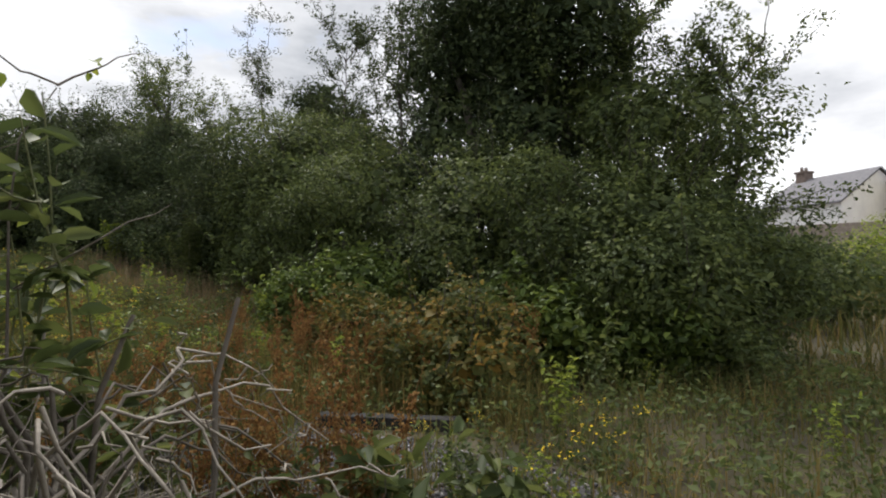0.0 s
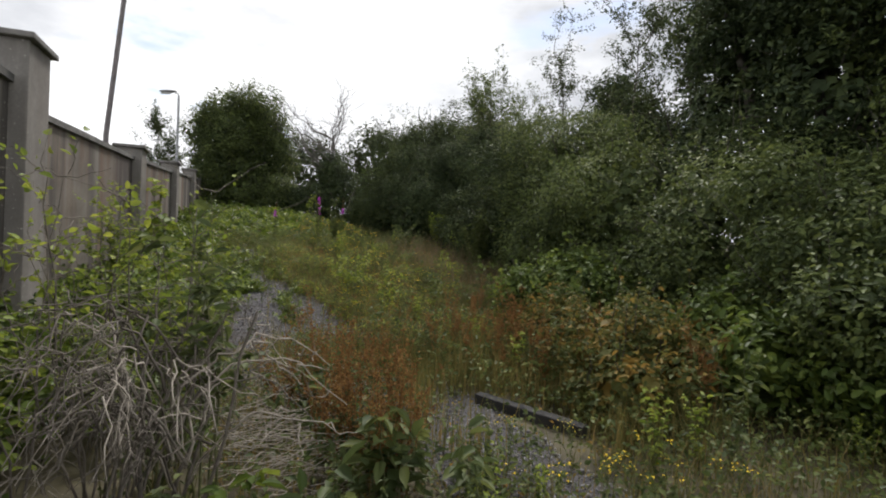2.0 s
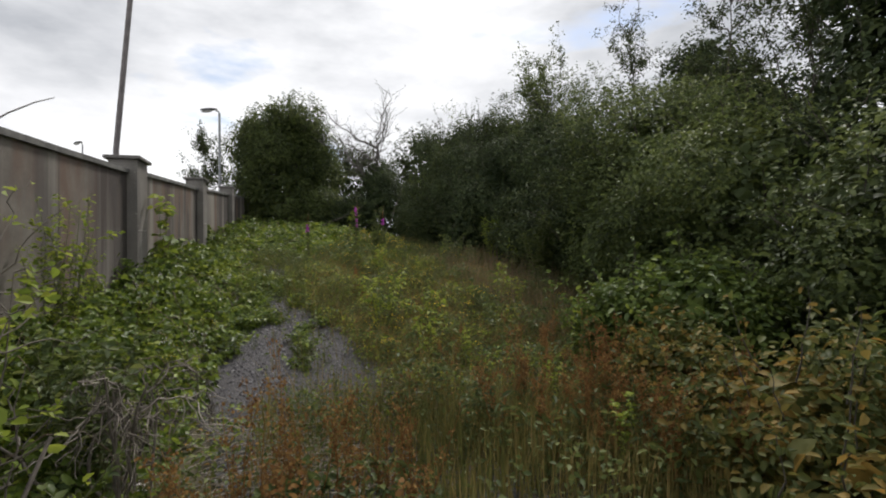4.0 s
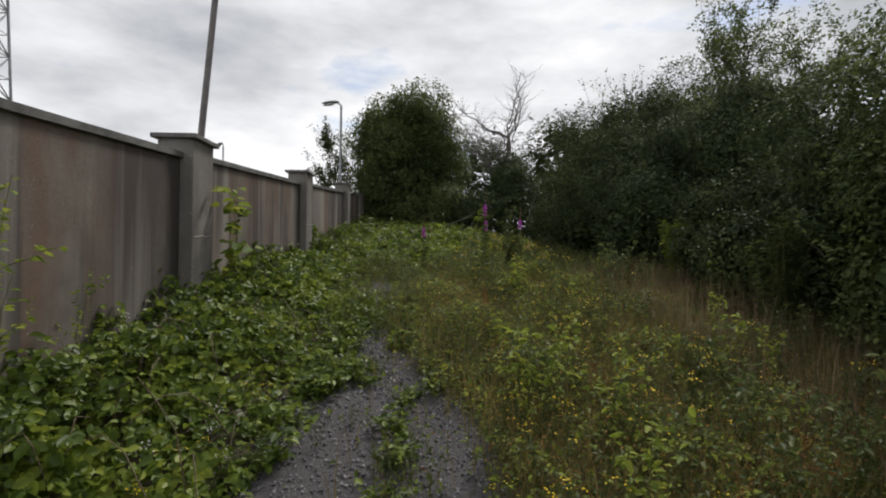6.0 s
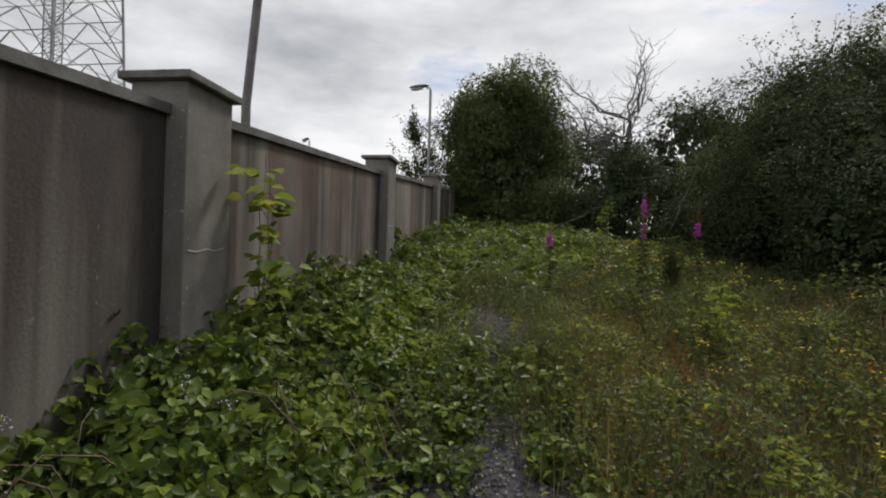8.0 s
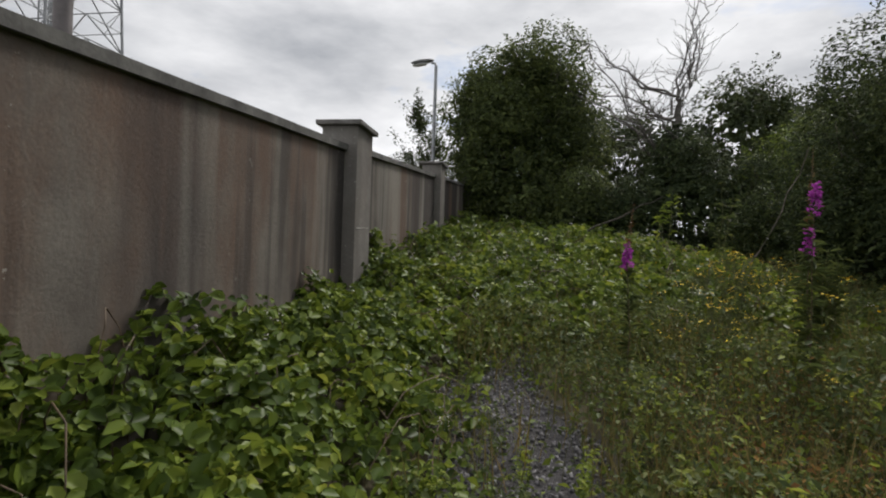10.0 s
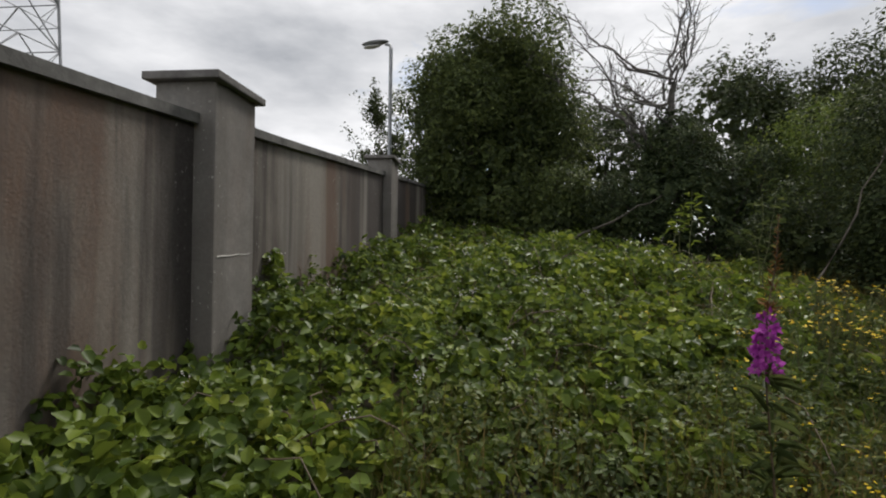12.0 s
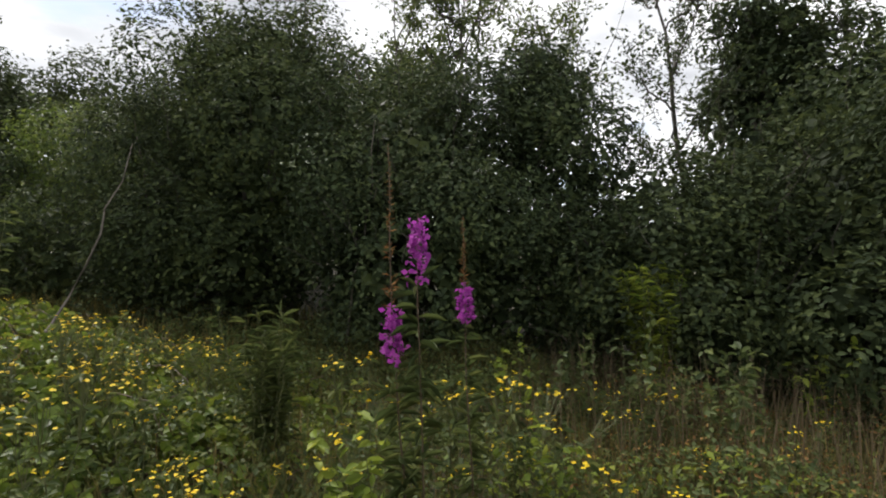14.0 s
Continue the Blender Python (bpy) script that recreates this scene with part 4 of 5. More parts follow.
def ragwort():
    """Leafy stems topped with flat sprays of small yellow flowers."""
    e = empty("ragwort", 0, 0, 0, "ragwort in flower, flat heads of small yellow daisies", "wildflower", "ragwort in flower")
    up = np.array([0, 0, 1.0])
    spines = []
    for _ in range(3):
        tip = np.array([R.normal() * 0.10, R.normal() * 0.10, R.uniform(0.40, 0.64)])
        ln = wander((0, 0, -0.02), tip, 7, 0.01)
        spines.append(ln)
        lines, heads = [(ln, np.linspace(0.004, 0.0018, 7))], []
        for _ in range(9):
            t0 = tip + np.array([R.normal() * 0.045, R.normal() * 0.045, R.uniform(-0.02, 0.03)])
            lines.append((wander(ln[4], t0, 4, 0.003), np.full(4, 0.0012)))
            heads.append(t0)
        tagged(tubes("stem", lines, M_STEM, e, sides=3), kind="stuff")
        H = np.array(heads)
        C = np.repeat(H, 7, 0)
        al = R.normal(size=C.shape) * np.array([1, 1, 0.1])
        v, f, s = leaf_arrays(C, up + 0.3 * np.repeat(R.normal(size=H.shape), 7, 0), 0.0115, width=0.85, fold=0.05, along=al * 4)
        tagged(mesh_object("flower_head", v, f, s, M_YELLOW, e, "spray of small yellow daisies"), kind="stuff")
    P = np.concatenate(spines)
    P = P[R.integers(0, len(P), 80)]
    v, f, s = leaf_arrays(P, R.normal(size=P.shape) * 0.6 + up, 0.055, width=0.35, full=True)
    mesh_object("foliage", v, f, s, M_WEED, e)
    return e


spread(ragwort, [(R.uniform(3.7, 5.6), R.uniform(10.6, 13.4), R.uniform(0.55, 1.15)) for _ in range(46)]
       + [(R.uniform(4.1, 6.6), R.uniform(8.2, 10.6), R.uniform(0.6, 1.0)) for _ in range(20)]
       + [(R.uniform(4.4, 6.8), R.uniform(5.0, 8.4), R.uniform(0.55, 0.95)) for _ in range(26)]
       + [(R.uniform(3.9, 5.2), R.uniform(4.3, 6.6), R.uniform(0.5, 0.8)) for _ in range(16)]
       + [(R.uniform(3.9, 6.0), R.uniform(13.2, 15.5), R.uniform(0.7, 1.0)) for _ in range(12)]
       + [(R.uniform(4.2, 5.4), R.uniform(-0.4, 0.8), R.uniform(0.5, 0.8)) for _ in range(7)]
       + [(R.uniform(2.0, 2.4), R.uniform(4.6, 6.4), R.uniform(0.4, 0.6)) for _ in range(4)], 5)


def willowherb(x, y, tip_z, bloom):
    """A tall stem with narrow leaves, a stretch of pink blossom between two heights, and red buds above it."""
    z = float(ground_z(x, y))
    hgt = tip_z - z
    a, b = (bloom[0] - z) / hgt, (bloom[1] - z) / hgt
    e = empty("willowherb", x, y, z, "rosebay willowherb with a magenta flower spike", "wildflower", "willowherbs in flower")
    ln = wander((0, 0, -0.02), (R.normal() * 0.02, R.normal() * 0.02, hgt), 12, 0.006)
    tubes("stem", [(ln, np.linspace(0.005, 0.0013, 12))], M_CANE, e)

    def along_stem(u):
        return np.stack([np.interp(u, np.linspace(0, 1, 12), ln[:, c]) for c in range(3)], 1)

    u = R.uniform(0.2, a, 95)
    P = along_stem(u)
    al = R.normal(size=P.shape) * np.array([1, 1, 0]) + np.array([0, 0, 0.9])
    v, f, s = leaf_arrays(P, R.normal(size=P.shape) * 0.4 + np.array([0, 0, 1.0]), 0.085 * (0.7 + 0.5 * R.random(95)), width=0.10, full=True, along=al * 4)
    mesh_object("foliage", v, f, s, M_WEED, e)
    n = 46
    u = R.uniform(a, b, n)
    P = along_stem(u)
    rad = 0.026 * (1 - 0.5 * (u - a) / (b - a))
    ang = R.uniform(0, 2 * np.pi, n)
    P[:, 0] += np.cos(ang) * rad
    P[:, 1] += np.sin(ang) * rad
    P = np.repeat(P, 4, 0) + R.normal(size=(4 * n, 3)) * 0.006
    v, f, s = leaf_arrays(P, R.normal(size=P.shape), 0.017 + 0.008 * R.random(4 * n), width=0.8, fold=0.1)
    mesh_object("flower_spike", v, f, s, M_PINK, e, "magenta blossoms")
    if b < 0.97:
        u = R.uniform(b, 1.0, 90)
        P = along_stem(u)
        al = R.normal(size=P.shape) * np.array([1, 1, 0]) + np.array([0, 0, 0.7])
        v, f, s = leaf_arrays(P, R.normal(size=P.shape), 0.030 * (1.25 - (u - b) / (1 - b)), width=0.12, along=al * 4)
        tagged(mesh_object("bud_tip", v, f, s, M_RUSSET, e, "narrow red buds"), kind="stuff")
    return e


willowherb(4.40, 10.74, 2.42, (2.23, 2.40))
willowherb(4.42, 10.78, 2.64, (1.97, 2.13))
willowherb(4.98, 10.81, 2.45, (2.04, 2.18))
willowherb(3.36, 10.82, 2.27, (1.87, 2.03))


# ---- the brush pile and the young plants by it ----
def brush_pile(x, y, grow=1.0, count=36):
    """A dead shrub: twigs that rise, arch over and hang down in a tangled dome."""
    z = float(ground_z(x, y))
    e = empty("brush_pile", x, y, z, "dead shrub of bleached, drooping, tangled twigs", "dead shrub")
    for k in range(6):
        ln = wander((R.normal() * 0.07, R.normal() * 0.07, -0.03), (R.normal() * 0.22, R.normal() * 0.22, R.uniform(0.8, 1.25) * grow), 7, 0.025)
        tubes("stem", [(ln, np.linspace(0.012, 0.006, 7))], M_DEADGREY, e)
    for k in range(count):
        a = R.uniform(0, 2 * np.pi)
        out = np.array([np.cos(a) * (1.25 if np.cos(a) > 0 else 0.95), np.sin(a) * 0.95, 0])
        r1, r2 = R.uniform(0.08, 0.36), R.uniform(0.20, 0.44)
        top = R.uniform(0.88, 1.40) - 0.35 * r1
        low = top - R.uniform(0.12, 0.62)
        p0 = np.array([R.normal() * 0.10, R.normal() * 0.10, R.uniform(0.2, 0.7) * top]) * grow
        p1 = (out * r1 + np.array([0, 0, top * 1.12])) * grow
        p2 = (out * (r1 + r2) + np.array([0, 0, max(low, 0.12)])) * grow
        t = np.linspace(0, 1, 13)[:, None]
        ln = p0 * (1 - t) ** 2 + 2 * p1 * t * (1 - t) + p2 * t ** 2
        ln[1:-1] += R.normal(size=(11, 3)) * 0.017
        lines = [(ln, np.linspace(0.0072, 0.0024, 13))]
        for _ in range(6):
            r0 = ln[R.integers(4, 12)]
            t2 = r0 + out * R.uniform(-0.02, 0.14) + np.array([R.normal() * 0.10, R.normal() * 0.10, -R.uniform(-0.06, 0.26)])
            tw = wander(r0, t2, 6, 0.018)
            lines.append((tw, np.linspace(0.0040, 0.0016, 6)))
            for _ in range(2):
                r3 = tw[R.integers(2, 6)]
                lines.append((wander(r3, r3 + R.normal(size=3) * 0.06 - np.array([0, 0, 0.03]), 4, 0.008), np.linspace(0.0021, 0.0010, 4)))
        for l_, _ in lines:
            l_[:, 2] = np.maximum(l_[:, 2], 0.012)
        wood = M_DEADWOOD if R.random() < 0.45 else M_DEADGREY
        br = tubes("branch", lines[:1], wood, e, sides=4)
        for q in lines[1:]:
            if q[1][0] > 0.0024:
                tubes("twig", [q], wood, br, sides=4)
        tagged(tubes("fine_twig", [q for q in lines if q[1][0] <= 0.0024], M_DEADGREY, br, "fine grey twigs", sides=3), kind="stuff")
    return e


brush_pile(2.28, 0.40)
brush_pile(2.42, 2.45, 0.72, 16)
fine = []
for _ in range(420):
    cx, cy = R.uniform(2.45, 3.55), R.uniform(0.2, 3.6)
    a_ = R.uniform(-0.6, 0.9)
    p0 = np.array([cx, cy, float(ground_z(cx, cy)) + R.uniform(0.01, 0.10) + 0.55 * R.random() * max(0.0, 1 - math.hypot(cx - 2.6, cy - 0.9) / 0.8)])
    fine.append((wander(p0, p0 + np.array([np.cos(a_) * 0.45, np.sin(a_) * 0.45, R.uniform(-0.05, 0.05)]), 6, 0.022), np.linspace(0.0034, 0.0014, 6)))
for l_, _ in fine:
    l_[:, 2] = np.maximum(l_[:, 2], ground_z(l_[:, 0], l_[:, 1]) + 0.006)
tagged(tubes("twig_litter", fine, M_DEADWOOD, sides=4), "scattered dry twigs on the ground", "twigs", kind="stuff")


def sparse_shrub(x, y, hgt, spread_, stems, leaf, label, mat, leaves=5, bare=0.0):
    """A young shrub: grey stems that fan out, zigzag twigs on them and few leaves."""
    z = float(ground_z(x, y))
    e = empty("sapling", x, y, z, label, "sapling")
    groups = []
    for _ in range(stems):
        tip = np.array([R.normal() * spread_, R.normal() * spread_ * 0.7, hgt * R.uniform(0.62, 1.0)])
        ln = wander((R.normal() * 0.08, R.normal() * 0.08, -0.02), tip, 10, 0.022)
        stem = tubes("stem", [(ln, np.linspace(0.0075, 0.0018, 10))], M_DEADGREY, e, sides=4)
        for _ in range(8):
            r0 = ln[R.integers(5, 10)]
            tw = wander(r0, r0 + np.array([R.normal() * 0.17, R.normal() * 0.17, R.uniform(-0.03, 0.26)]), 7, 0.012)
            tubes("twig", [(tw, np.linspace(0.0034, 0.0011, 7))], M_DEADGREY, stem, sides=4)
            if R.random() < bare:
                continue
            P = tw[R.integers(2, 7, leaves)] + R.normal(size=(leaves, 3)) * 0.012
            al = R.normal(size=P.shape) * np.array([1, 1, 0.6])
            groups.append(leaf_arrays(P, R.normal(size=P.shape) * 0.6 + np.array([0, 0, 0.8]), leaf * (0.55 + 0.7 * R.random(leaves)), width=0.62, full=True, along=al * 4))
    v, f, s = joined(groups)
    mesh_object("foliage", v, f, s, mat, e)
    return e


def tall_weed(x, y, hgt, leaf, mat, label, stems=4, spread_=0.18, per=34, width=0.42, name="sapling"):
    z = float(ground_z(x, y))
    e = empty(name, x, y, z, label, name.replace("_", " "))
    groups = []
    for _ in range(stems):
        tip = np.array([R.normal() * spread_, R.normal() * spread_, hgt * R.uniform(0.72, 1.0)])
        ln = wander((R.normal() * 0.03, R.normal() * 0.03, -0.02), tip, 9, 0.018)
        stem = tubes("stem", [(ln, np.linspace(0.008, 0.002, 9))], M_STEM, e, sides=4)
        pts = [ln]
        if name == "sapling":
            for _ in range(3):
                r0 = ln[R.integers(3, 8)]
                tw = wander(r0, r0 + np.array([R.normal() * 0.13, R.normal() * 0.13, R.uniform(0.05, 0.25)]), 9, 0.008)
                tubes("twig", [(tw, np.linspace(0.003, 0.001, 9))], M_STEM, stem, sides=4)
                pts.append(tw)
        for c_, ln in enumerate(pts):
            k = per if c_ == 0 else max(4, per // 3)
            u = R.uniform(0.3, 1.0, k)
            P = np.stack([np.interp(u, np.linspace(0, 1, 9), ln[:, c]) for c in range(3)], 1)
            al = R.normal(size=P.shape) * np.array([1, 1, 0.2]) + (np.array([0, 0, 1.2]) if name == "weed_clump" else 0)
            groups.append(leaf_arrays(P + unit(al) * leaf * 0.2, R.normal(size=P.shape) * 0.4 + np.array([0, 0, 1.0]), leaf * (0.45 + 0.7 * R.random(k)), width=width, full=True, along=al * 4))
    v, f, s = joined(groups)
    mesh_object("foliage", v, f, s, mat, e)
    return e


tall_weed(2.25, 1.0, 1.0, 0.06, M_WEED, "leafy weed growing up through the dead shrub", 9, 0.25, 30, 0.6)
tall_weed(2.53, 0.60, 1.72, 0.11, M_WEED, "tall leafy plant with large green leaves behind the dead shrub", 4, 0.07, 26)
sparse_shrub(2.05, 0.62, 1.78, 0.24, 8, 0.052, "young shrub with sparse yellow-green leaves on grey twigs", M_SAPLING, 4, 0.35)
sparse_shrub(1.62, 0.70, 1.80, 0.22, 6, 0.050, "young shrub with sparse yellow-green leaves on grey twigs", M_SAPLING, 4, 0.3)
sparse_shrub(2.30, 1.25, 1.65, 0.22, 7, 0.050, "young shrub with sparse yellow-green leaves on grey twigs", M_SAPLING, 6, 0.2)
sparse_shrub(1.30, 1.15, 1.85, 0.15, 5, 0.048, "young shrub with yellow-green leaves against the wall", M_SAPLING, 6, 0.1)
sparse_shrub(1.75, 1.75, 1.55, 0.22, 7, 0.050, "young shrub with yellow-green leaves near the wall", M_SAPLING, 6, 0.1)
tall_weed(2.05, -0.12, 0.42, 0.055, M_WEED, "leafy shrub among the dead twigs, in shade", 9, 0.22, 34, 0.6)
tall_weed(1.3, 0.2, 1.1, 0.06, M_WEED, "leafy shrub in the shade of the wall", 9, 0.2, 40, 0.65)
tall_weed(1.2, -0.5, 0.7, 0.06, M_WEED, "leafy shrub in the shade of the wall", 9, 0.16, 40, 0.65)
tall_weed(2.15, 2.75, 0.95, 0.07, M_WEED, "leafy shrub with dark green leaves beside the gravel", 11, 0.20, 40, 0.6)
tall_weed(1.75, 3.35, 0.95, 0.065, M_BRAMBLE, "leafy shrub with dark green leaves before the wall", 10, 0.22, 40, 0.6)
tall_weed(3.0, -0.1, 0.55, 0.15, M_WEED, "broad-leaved dock in the rough grass", 5, 0.12, 14, 0.42, "broad_weed")
tall_weed(3.45, 0.25, 0.60, 0.15, M_WEED, "broad-leaved dock in the rough grass", 5, 0.12, 14, 0.42, "broad_weed")
tall_weed(2.75, 0.0, 0.45, 0.13, M_BRAMBLE, "broad-leaved weed beside the dead shrub", 5, 0.14, 14, 0.5, "broad_weed")
tall_weed(3.9, 0.0, 0.50, 0.12, M_WEED, "broad-leaved weed in the rough grass", 5, 0.14, 14, 0.45, "broad_weed")
tall_weed(1.3, 4.5, 1.85, 0.055, M_SAPLING, "slim shrub with pale leaves against the wall", 13, 0.17, 44, 0.6)
tall_weed(1.15, 5.6, 1.2, 0.04, M_SAPLING, "slim shoots with pale leaves against the wall", 4, 0.10, 30, 0.6)
tall_weed(1.2, 8.08, 1.85, 0.15, M_SAPLING, "sycamore sapling with pale lobed leaves against the wall", 3, 0.06, 14, 0.85)
tall_weed(4.27, 5.67, 0.92, 0.07, M_SAPLING, "willow shoot with pale green leaves in the grass", 6, 0.13, 28, 0.5)
tall_weed(4.75, 5.45, 0.75, 0.06, M_SAPLING, "willow shoot with pale green leaves in the grass", 4, 0.1, 22, 0.5)
tall_weed(4.6, 9.6, 0.75, 0.06, M_SAPLING, "young plant with grey-green leaves in the grass", 3, 0.07, 20, 0.5)
tall_weed(4.7, 15.5, 1.45, 0.13, M_SAPLING, "cane plant with long narrow pale leaves", 3, 0.12, 16, 0.14)
tall_weed(5.3, 15.2, 1.75, 0.12, M_WEED, "tall weed with narrow leaves before the thicket", 2, 0.10, 26, 0.16)
tall_weed(7.35, 7.75, 1.5, 0.10, M_WEED, "feathery upright green weed before the hedge", 22, 0.14, 70, 0.08, "weed_clump")
tall_weed(5.0, 11.9, 0.9, 0.08, M_WEED, "feathery upright green weed in the grass", 16, 0.10, 60, 0.08, "weed_clump")
tall_weed(7.4, 10.2, 1.2, 0.09, M_SAPLING, "feathery upright green weed before the hedge", 22, 0.14, 70, 0.08, "weed_clump")

def verge_weed():
    """A leafy weed of the verge, a hand's breadth to knee high."""
    e = empty("verge_weed", 0, 0, 0, "leafy green weed standing in the rough grass", "weed", "weeds of the verge")
    groups = []
    for _ in range(5):
        tip = np.array([R.normal() * 0.12, R.normal() * 0.12, R.uniform(0.45, 0.75)])
        ln = wander((0, 0, -0.02), tip, 9, 0.012)
        tubes("stem", [(ln, np.linspace(0.004, 0.0012, 9))], M_STEM, e, sides=3)
        P = ln[R.integers(2, 9, 26)] + R.normal(size=(26, 3)) * 0.012
        al = R.normal(size=P.shape) * np.array([1, 1, 0.4])
        groups.append(leaf_arrays(P, R.normal(size=P.shape) * 0.5 + np.array([0, 0, 1.0]), 0.05 * (0.6 + 0.8 * R.random(26)), width=0.5, full=True, along=al * 4))
    v, f, s = joined(groups)
    mesh_object("foliage", v, f, s, M_WEED if R.random() < 0.6 else M_SAPLING, e)
    return e


spread(verge_weed, [(R.uniform(4.1, 7.4), R.uniform(2.6, 11.5), R.uniform(0.6, 1.15)) for _ in range(60)]
       + [(R.uniform(5.0, 7.5), R.uniform(-2.5, 2.6), R.uniform(0.6, 1.2)) for _ in range(26)]
       + [(R.uniform(2.9, 3.9), R.uniform(-0.6, 0.1), R.uniform(0.4, 0.7)) for _ in range(6)]
       + [(R.uniform(2.2, 2.5), R.uniform(4.5, 9.5), R.uniform(0.25, 0.5)) for _ in range(12)]
       + [(R.uniform(2.5, 3.5), R.uniform(5.2, 10.2), R.uniform(0.2, 0.42)) for _ in range(34)]
       + [(R.uniform(2.3, 3.0), R.uniform(6.3, 8.0), R.uniform(0.3, 0.45)) for _ in range(9)]
       + [(R.uniform(2.5, 3.3), R.uniform(8.2, 9.6), R.uniform(0.35, 0.55)) for _ in range(14)]
       + [(R.uniform(3.9, 4.5), R.uniform(-0.1, 0.5), R.uniform(0.4, 0.65)) for _ in range(7)], 6)
def path_weed():
    """A low rosette of toothed leaves creeping over the gravel."""
    e = empty("path_weed", 0, 0, 0, "low yellow-green weed rooted in the grey gravel", "weed", "weeds on the gravel path")
    groups = []
    for _ in range(7):
        a_ = R.uniform(0, 2 * np.pi)
        ln = wander((0, 0, -0.01), (np.cos(a_) * R.uniform(0.05, 0.2), np.sin(a_) * R.uniform(0.05, 0.2), R.uniform(0.05, 0.17)), 6, 0.01)
        tubes("stem", [(ln, np.linspace(0.003, 0.0012, 6))], M_STEM, e, sides=3)
        P = ln[R.integers(1, 6, 12)] + R.normal(size=(12, 3)) * np.array([0.02, 0.02, 0.008])
        al = R.normal(size=P.shape) * np.array([1, 1, 0.25])
        groups.append(leaf_arrays(P, R.normal(size=P.shape) * 0.4 + np.array([0, 0, 1.0]), 0.05 * (0.5 + 0.8 * R.random(12)), width=0.7, full=True, along=al * 4))
    v, f, s = joined(groups)
    mesh_object("foliage", v, f, s, M_SAPLING if R.random() < 0.4 else M_BRAMBLE, e)
    return e


spread(path_weed, [(R.uniform(2.3, 2.7), R.uniform(4.8, 8.2), R.uniform(0.7, 1.4)) for _ in range(24)]
       + [(R.uniform(3.15, 3.6), R.uniform(4.8, 8.2), R.uniform(0.7, 1.3)) for _ in range(18)]
       + [(2.93 + R.normal() * 0.1, 6.75 + R.normal() * 0.12, R.uniform(0.7, 1.2)) for _ in range(5)]
       + [(2.52 + R.normal() * 0.1, 6.6 + R.normal() * 0.15, R.uniform(0.7, 1.2)) for _ in range(5)]
       + [(R.uniform(2.45, 3.3), R.uniform(7.7, 9.4), R.uniform(0.8, 1.5)) for _ in range(26)], 5)
x, y = R.uniform(4.0, 6.2, 5200), R.uniform(0.5, 3.4, 5200)
clear = np.hypot((x - 4.7) / 0.65, (y - 1.2) / 0.85) > 1
x, y = x[clear], y[clear]
v, f, s = blades(x, y, 0.22 + 0.3 * R.random(len(x)), bend=0.4, wide=0.0035)
tagged(mesh_object("dry_grass", v, f, s, M_GRASS), "rough yellow-brown grass beside the low orange bramble", "grass", kind="stuff")
x, y = R.uniform(5.9, 8.0, 2600), R.uniform(4.8, 11.0, 2600)
v, f, s = blades(x, y, 0.40 + 0.36 * R.random(2600), bend=0.35, wide=0.0035)
tagged(mesh_object("seeding_grass", v, f, s, M_STRAW), "tall dry brown grass stalks at the foot of the hedge", "grass", kind="stuff")

bm = bmesh.new()
box(bm, -0.52, 0.52, -0.05, 0.05, 0, 0.10, 0.012)
plank = part("plank", bm, M_BLACK, None)
plank.matrix_basis = pose(4.97, 1.45, float(ground_z(4.97, 1.45)) - 0.005, 4, 3, -60)
tagged(plank, "charred black plank lying in the weeds", "plank")

# ---- beyond the wall ----
pole_line = np.array([[0.0, 10.0, float(ground_z(0, 10)) - 0.2], [-0.03, 10.0, 3.3], [0.20, 10.0, 6.0], [0.66, 10.0, 11.0]])
tagged(tubes("mast_pole", [(pole_line, np.array([0.055, 0.05, 0.045, 0.04]))], M_POLE, sides=10), "slim grey steel pole, slightly leaning, behind the wall", "pole")


def street_lamp(x, y, head, turn, size=1.0):
    z = float(ground_z(x, y))
    e = empty("street_lamp", x, y, z, "grey steel street lamp with a single long head", "street lamp", "street lamps behind the wall")
    h = head - z
    tubes("pole", [(np.array([[0, 0, -0.1], [0, 0, h * 0.3], [0, 0, h - 0.1]]), np.array([0.075, 0.05, 0.045]) * size)], M_STEEL, e, sides=10)
    c, s = math.cos(turn), math.sin(turn)
    arm = np.array([[0, 0, h - 0.14], [0.02 * c, 0.02 * s, h - 0.03], [0.14 * c, 0.14 * s, h]])
    tubes("arm", [(arm, np.full(3, 0.035 * size))], M_STEEL, e, sides=8)
    for nm, mat, up, lo, w, k in (("head", M_STEEL, 0.10, -0.02, 0.13, 0.70), ("lens", M_LENS, -0.02, -0.09, 0.10, 0.45)):
        bm = bmesh.new()
        bmesh.ops.create_uvsphere(bm, u_segments=14, v_segments=8, radius=1.0)
        off = 0.40 if nm == "head" else 0.48
        mid = (up + lo) / 2
        bmesh.ops.transform(bm, verts=bm.verts, matrix=Matrix.Translation((off * c * size, off * s * size, h + mid)) @ Matrix.Rotation(turn, 4, "Z") @ Matrix.Rotation(radians(6), 4, "Y") @ Matrix.Diagonal((k * 0.5 * size, w * size, (up - lo) * 0.5 * size, 1)))
        part(nm, bm, mat, e)
    return e


street_lamp(-0.08, 22.0, 7.33, math.pi)
street_lamp(-9.0, 33.0, 8.0, math.pi * 0.8)


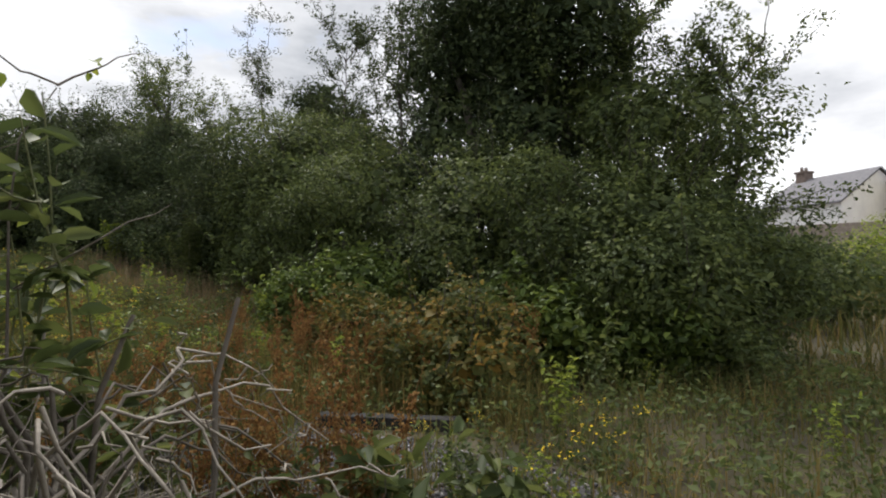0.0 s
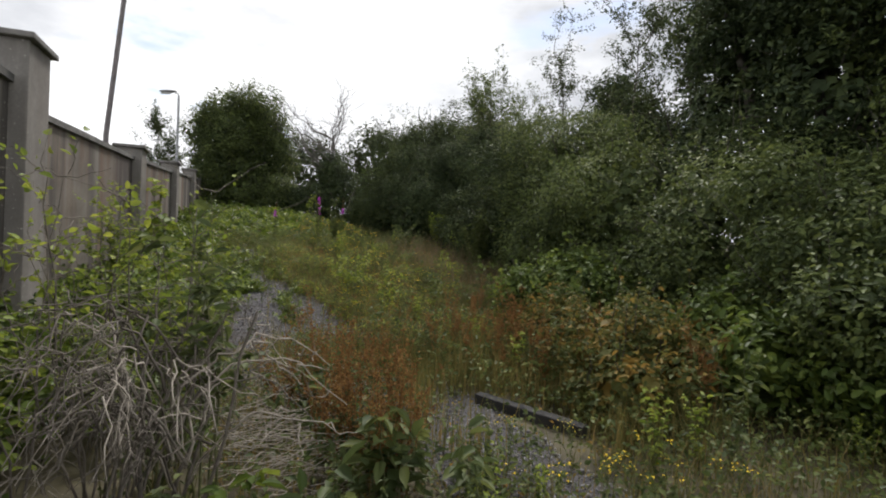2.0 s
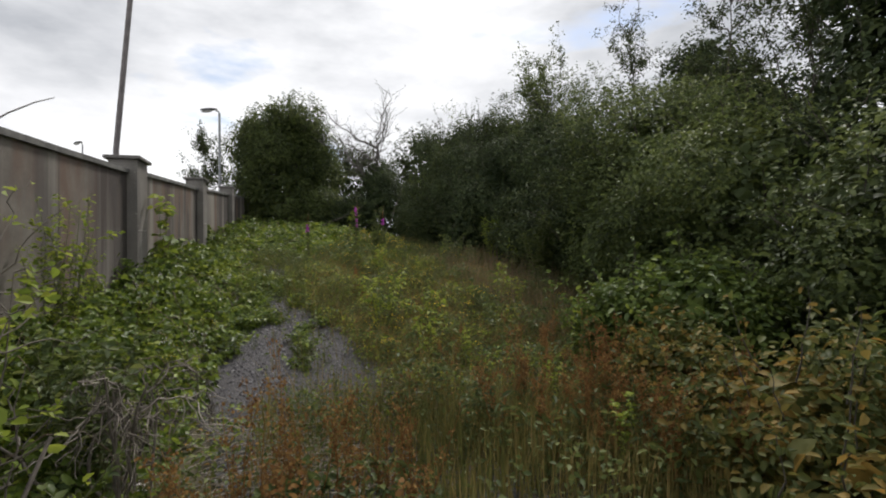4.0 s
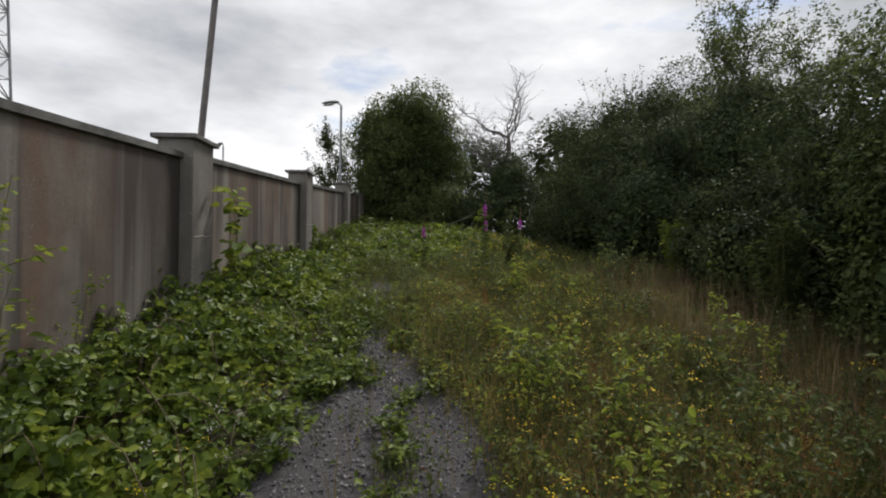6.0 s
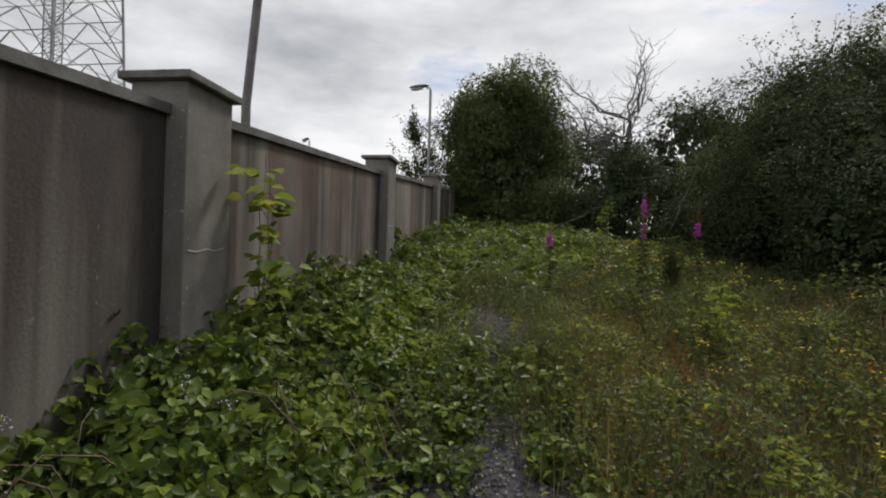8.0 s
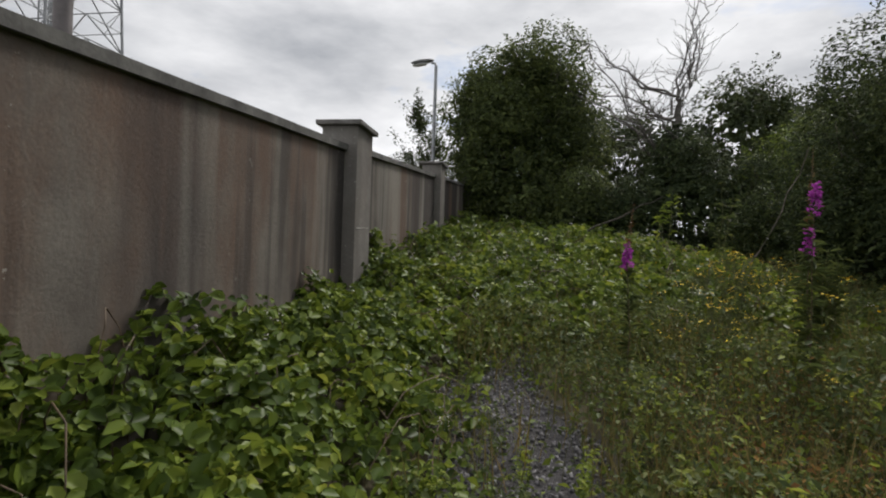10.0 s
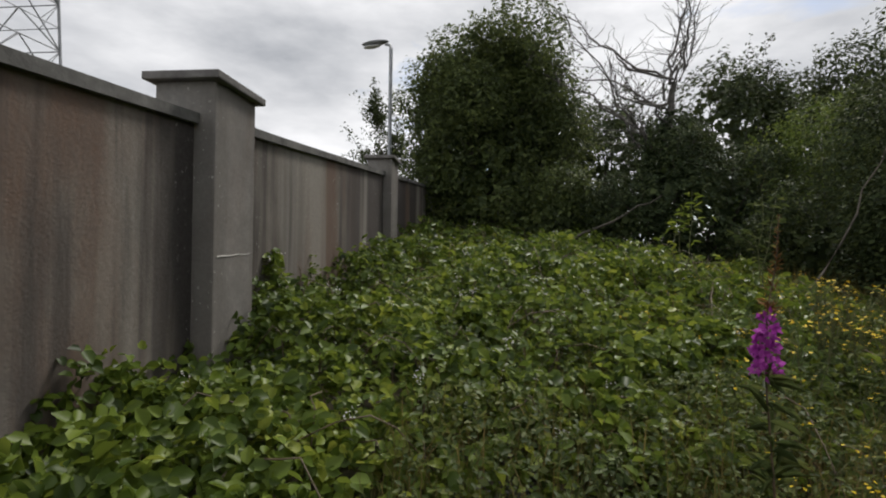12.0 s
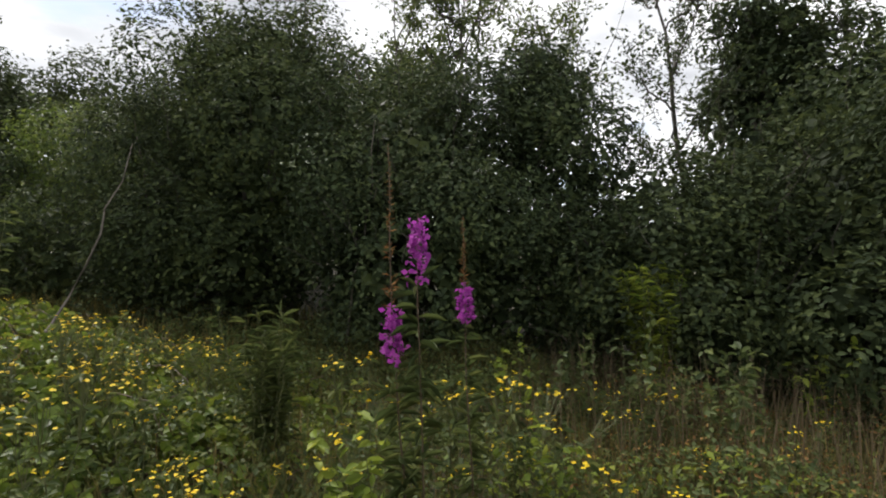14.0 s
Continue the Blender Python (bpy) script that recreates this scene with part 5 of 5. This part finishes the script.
def lattice_tower(x, y):
    z = float(ground_z(x, y))
    e = empty("lattice_tower", x, y, z, "tall steel lattice transmission tower with cross bracing and ladder", "tower")
    W, H, step = 4.6, 54.0, 4.2
    lvl = np.arange(0, H + 0.1, step)
    half = lambda h: W * (1 - 0.35 * h / H)
    for sx, sy in ((1, -1), (-1, -1), (1, 1), (-1, 1)):
        pts = np.array([[sx * half(h), sy * half(h), h] for h in lvl])
        tubes("leg", [(pts, np.full(len(lvl), 0.13))], M_TOWER, e, sides=5)
    corner = [(1, -1), (1, 1), (-1, 1), (-1, -1)]
    for c in range(4):
        (ax, ay), (bx, by) = corner[c], corner[(c + 1) % 4]
        lines = []
        for h0, h1 in zip(lvl, lvl[1:]):
            a0, b0 = np.array([ax * half(h0), ay * half(h0), h0]), np.array([bx * half(h0), by * half(h0), h0])
            a1, b1 = np.array([ax * half(h1), ay * half(h1), h1]), np.array([bx * half(h1), by * half(h1), h1])
            m0, m1 = (a0 + b0) / 2, (a1 + b1) / 2
            q = (a0 + m1) / 2, (b0 + m1) / 2
            for p, r, w in ((a0, b0, 0.06), (a0, m1, 0.08), (b0, m1, 0.08), (q[0], (a0 + a1) / 2, 0.045), (q[1], (b0 + b1) / 2, 0.045), (q[0], q[1], 0.045), (q[0], a1, 0.04), (q[1], b1, 0.04)):
                lines.append((np.array([p, r]), np.array([w, w])))
        tubes("bracing", lines, M_TOWER, e, sides=4)
    lines = []
    for k in range(120):
        h = k * 0.4
        for u in (-0.55, 0.55):
            lines.append((np.array([[u, -0.5, h], [u, 0.5, h + 0.4]]), np.array([0.03, 0.03])))
            lines.append((np.array([[-0.55, u, h], [0.55, u, h + 0.4]]), np.array([0.03, 0.03])))
    for u in (-0.55, 0.55):
        for w in (-0.5, 0.5):
            lines.append((np.array([[u, w, 0], [u, w, 48.0]]), np.array([0.09, 0.09])))
    tubes("cable_ladder", lines, M_TOWER, e, sides=4)
    for h in (14.0, 22.0, 26.0):
        bm = bmesh.new()
        box(bm, -3.1, -2.7, -3.4, -3.1, h, h + 2.0, 0.05)
        part("antenna", bm, M_HWALL, e, "pale panel antenna")


lattice_tower(-41.2, 48.0)


def house(x, y, z, turn, length, depth, eave, ridge, wall_mat, label):
    e = empty("house", x, y, z, label, "house", "houses beyond the verge")
    e.rotation_euler = (0, 0, radians(turn))
    bm = bmesh.new()
    hl, hd = length / 2, depth / 2
    pts = [(-hd, 0), (hd, 0), (hd, eave), (0, ridge), (-hd, eave)]
    a = [bm.verts.new((-hl, p, q)) for p, q in pts]
    b = [bm.verts.new((hl, p, q)) for p, q in pts]
    bm.faces.new(a), bm.faces.new(b[::-1])
    for k in range(5):
        bm.faces.new((a[k], b[k], b[(k + 1) % 5], a[(k + 1) % 5]))
    bmesh.ops.recalc_face_normals(bm, faces=bm.faces)
    part("wall", bm, wall_mat, e)
    for sgn in (-1, 1):
        bm = bmesh.new()
        run, rise = hd + 0.25, (ridge - eave) * (hd + 0.25) / hd
        q = [(-hl - 0.15, 0, ridge + 0.05), (hl + 0.15, 0, ridge + 0.05), (hl + 0.15, sgn * run, ridge + 0.05 - rise), (-hl - 0.15, sgn * run, ridge + 0.05 - rise)]
        v = [bm.verts.new(p) for p in q]
        w = [bm.verts.new((p[0], p[1], p[2] + 0.13)) for p in q]
        bm.faces.new(v), bm.faces.new(w[::-1])
        for k in range(4):
            bm.faces.new((v[k], v[(k + 1) % 4], w[(k + 1) % 4], w[k]))
        bmesh.ops.recalc_face_normals(bm, faces=bm.faces)
        part("roof", bm, M_SLATE, e, "grey slate roof slope")
    bm = bmesh.new()
    box(bm, -hl + 0.2, -hl + 0.9, -0.45, 0.45, ridge - 0.8, ridge + 0.75, 0.03)
    box(bm, -hl + 0.13, -hl + 0.97, -0.52, 0.52, ridge + 0.62, ridge + 0.77, 0.02)
    ch = part("chimney", bm, M_CHIM, e, "brown chimney stack")
    for k in (-0.22, 0.22):
        bm = bmesh.new()
        bmesh.ops.create_cone(bm, cap_ends=True, segments=10, radius1=0.13, radius2=0.10, depth=0.35, matrix=Matrix.Translation((-hl + 0.55, k, ridge + 0.92)))
        part("chimney_pot", bm, M_CHIM, ch)
    return e


house(48.0, -5.7, -0.6, 230, 5.6, 7.4, 5.4, 7.6, M_HWALL, "pale rendered house with a slate roof and chimney")
house(46.0, -12.9, -0.6, 110, 8.0, 6.5, 5.8, 8.2, M_HCREAM, "cream rendered house with a slate roof")
house(50.0, 6.0, -0.6, 100, 8.0, 6.0, 4.2, 6.0, M_HWALL, "pale rendered house with a slate roof, mostly hidden by trees")
bm = bmesh.new()
box(bm, 41.8, 42.2, -14, 12, -0.8, 3.3, 0.05)
tagged(part("stone_wall", bm, M_STONEWALL, None), "old rubble stone garden wall", "wall")
shrub(34.0, -6.0, [(0, 0, 1.0, 3.0, 2.2, 1.8), (0.5, -3.4, 1.0, 2.6, 2.2, 1.8)], 9000, 0.14, M_SAPLING, "yellow-green garden hedge by the stone wall", trunk=0.05)
shrub(30.0, 4.0, [(0, 0, 1.5, 3.0, 3.4, 2.0)], 8000, 0.14, M_HEDGE2, "broad shrub in the far garden", trunk=0.08)
shrub(13.5, -1.8, [(0, 0, 0.7, 1.4, 1.2, 0.8), (1.5, 0.8, 0.9, 1.5, 1.2, 1.0)], 9000, 0.085, M_WEED, "rough bushes in the open ground", trunk=0.03)
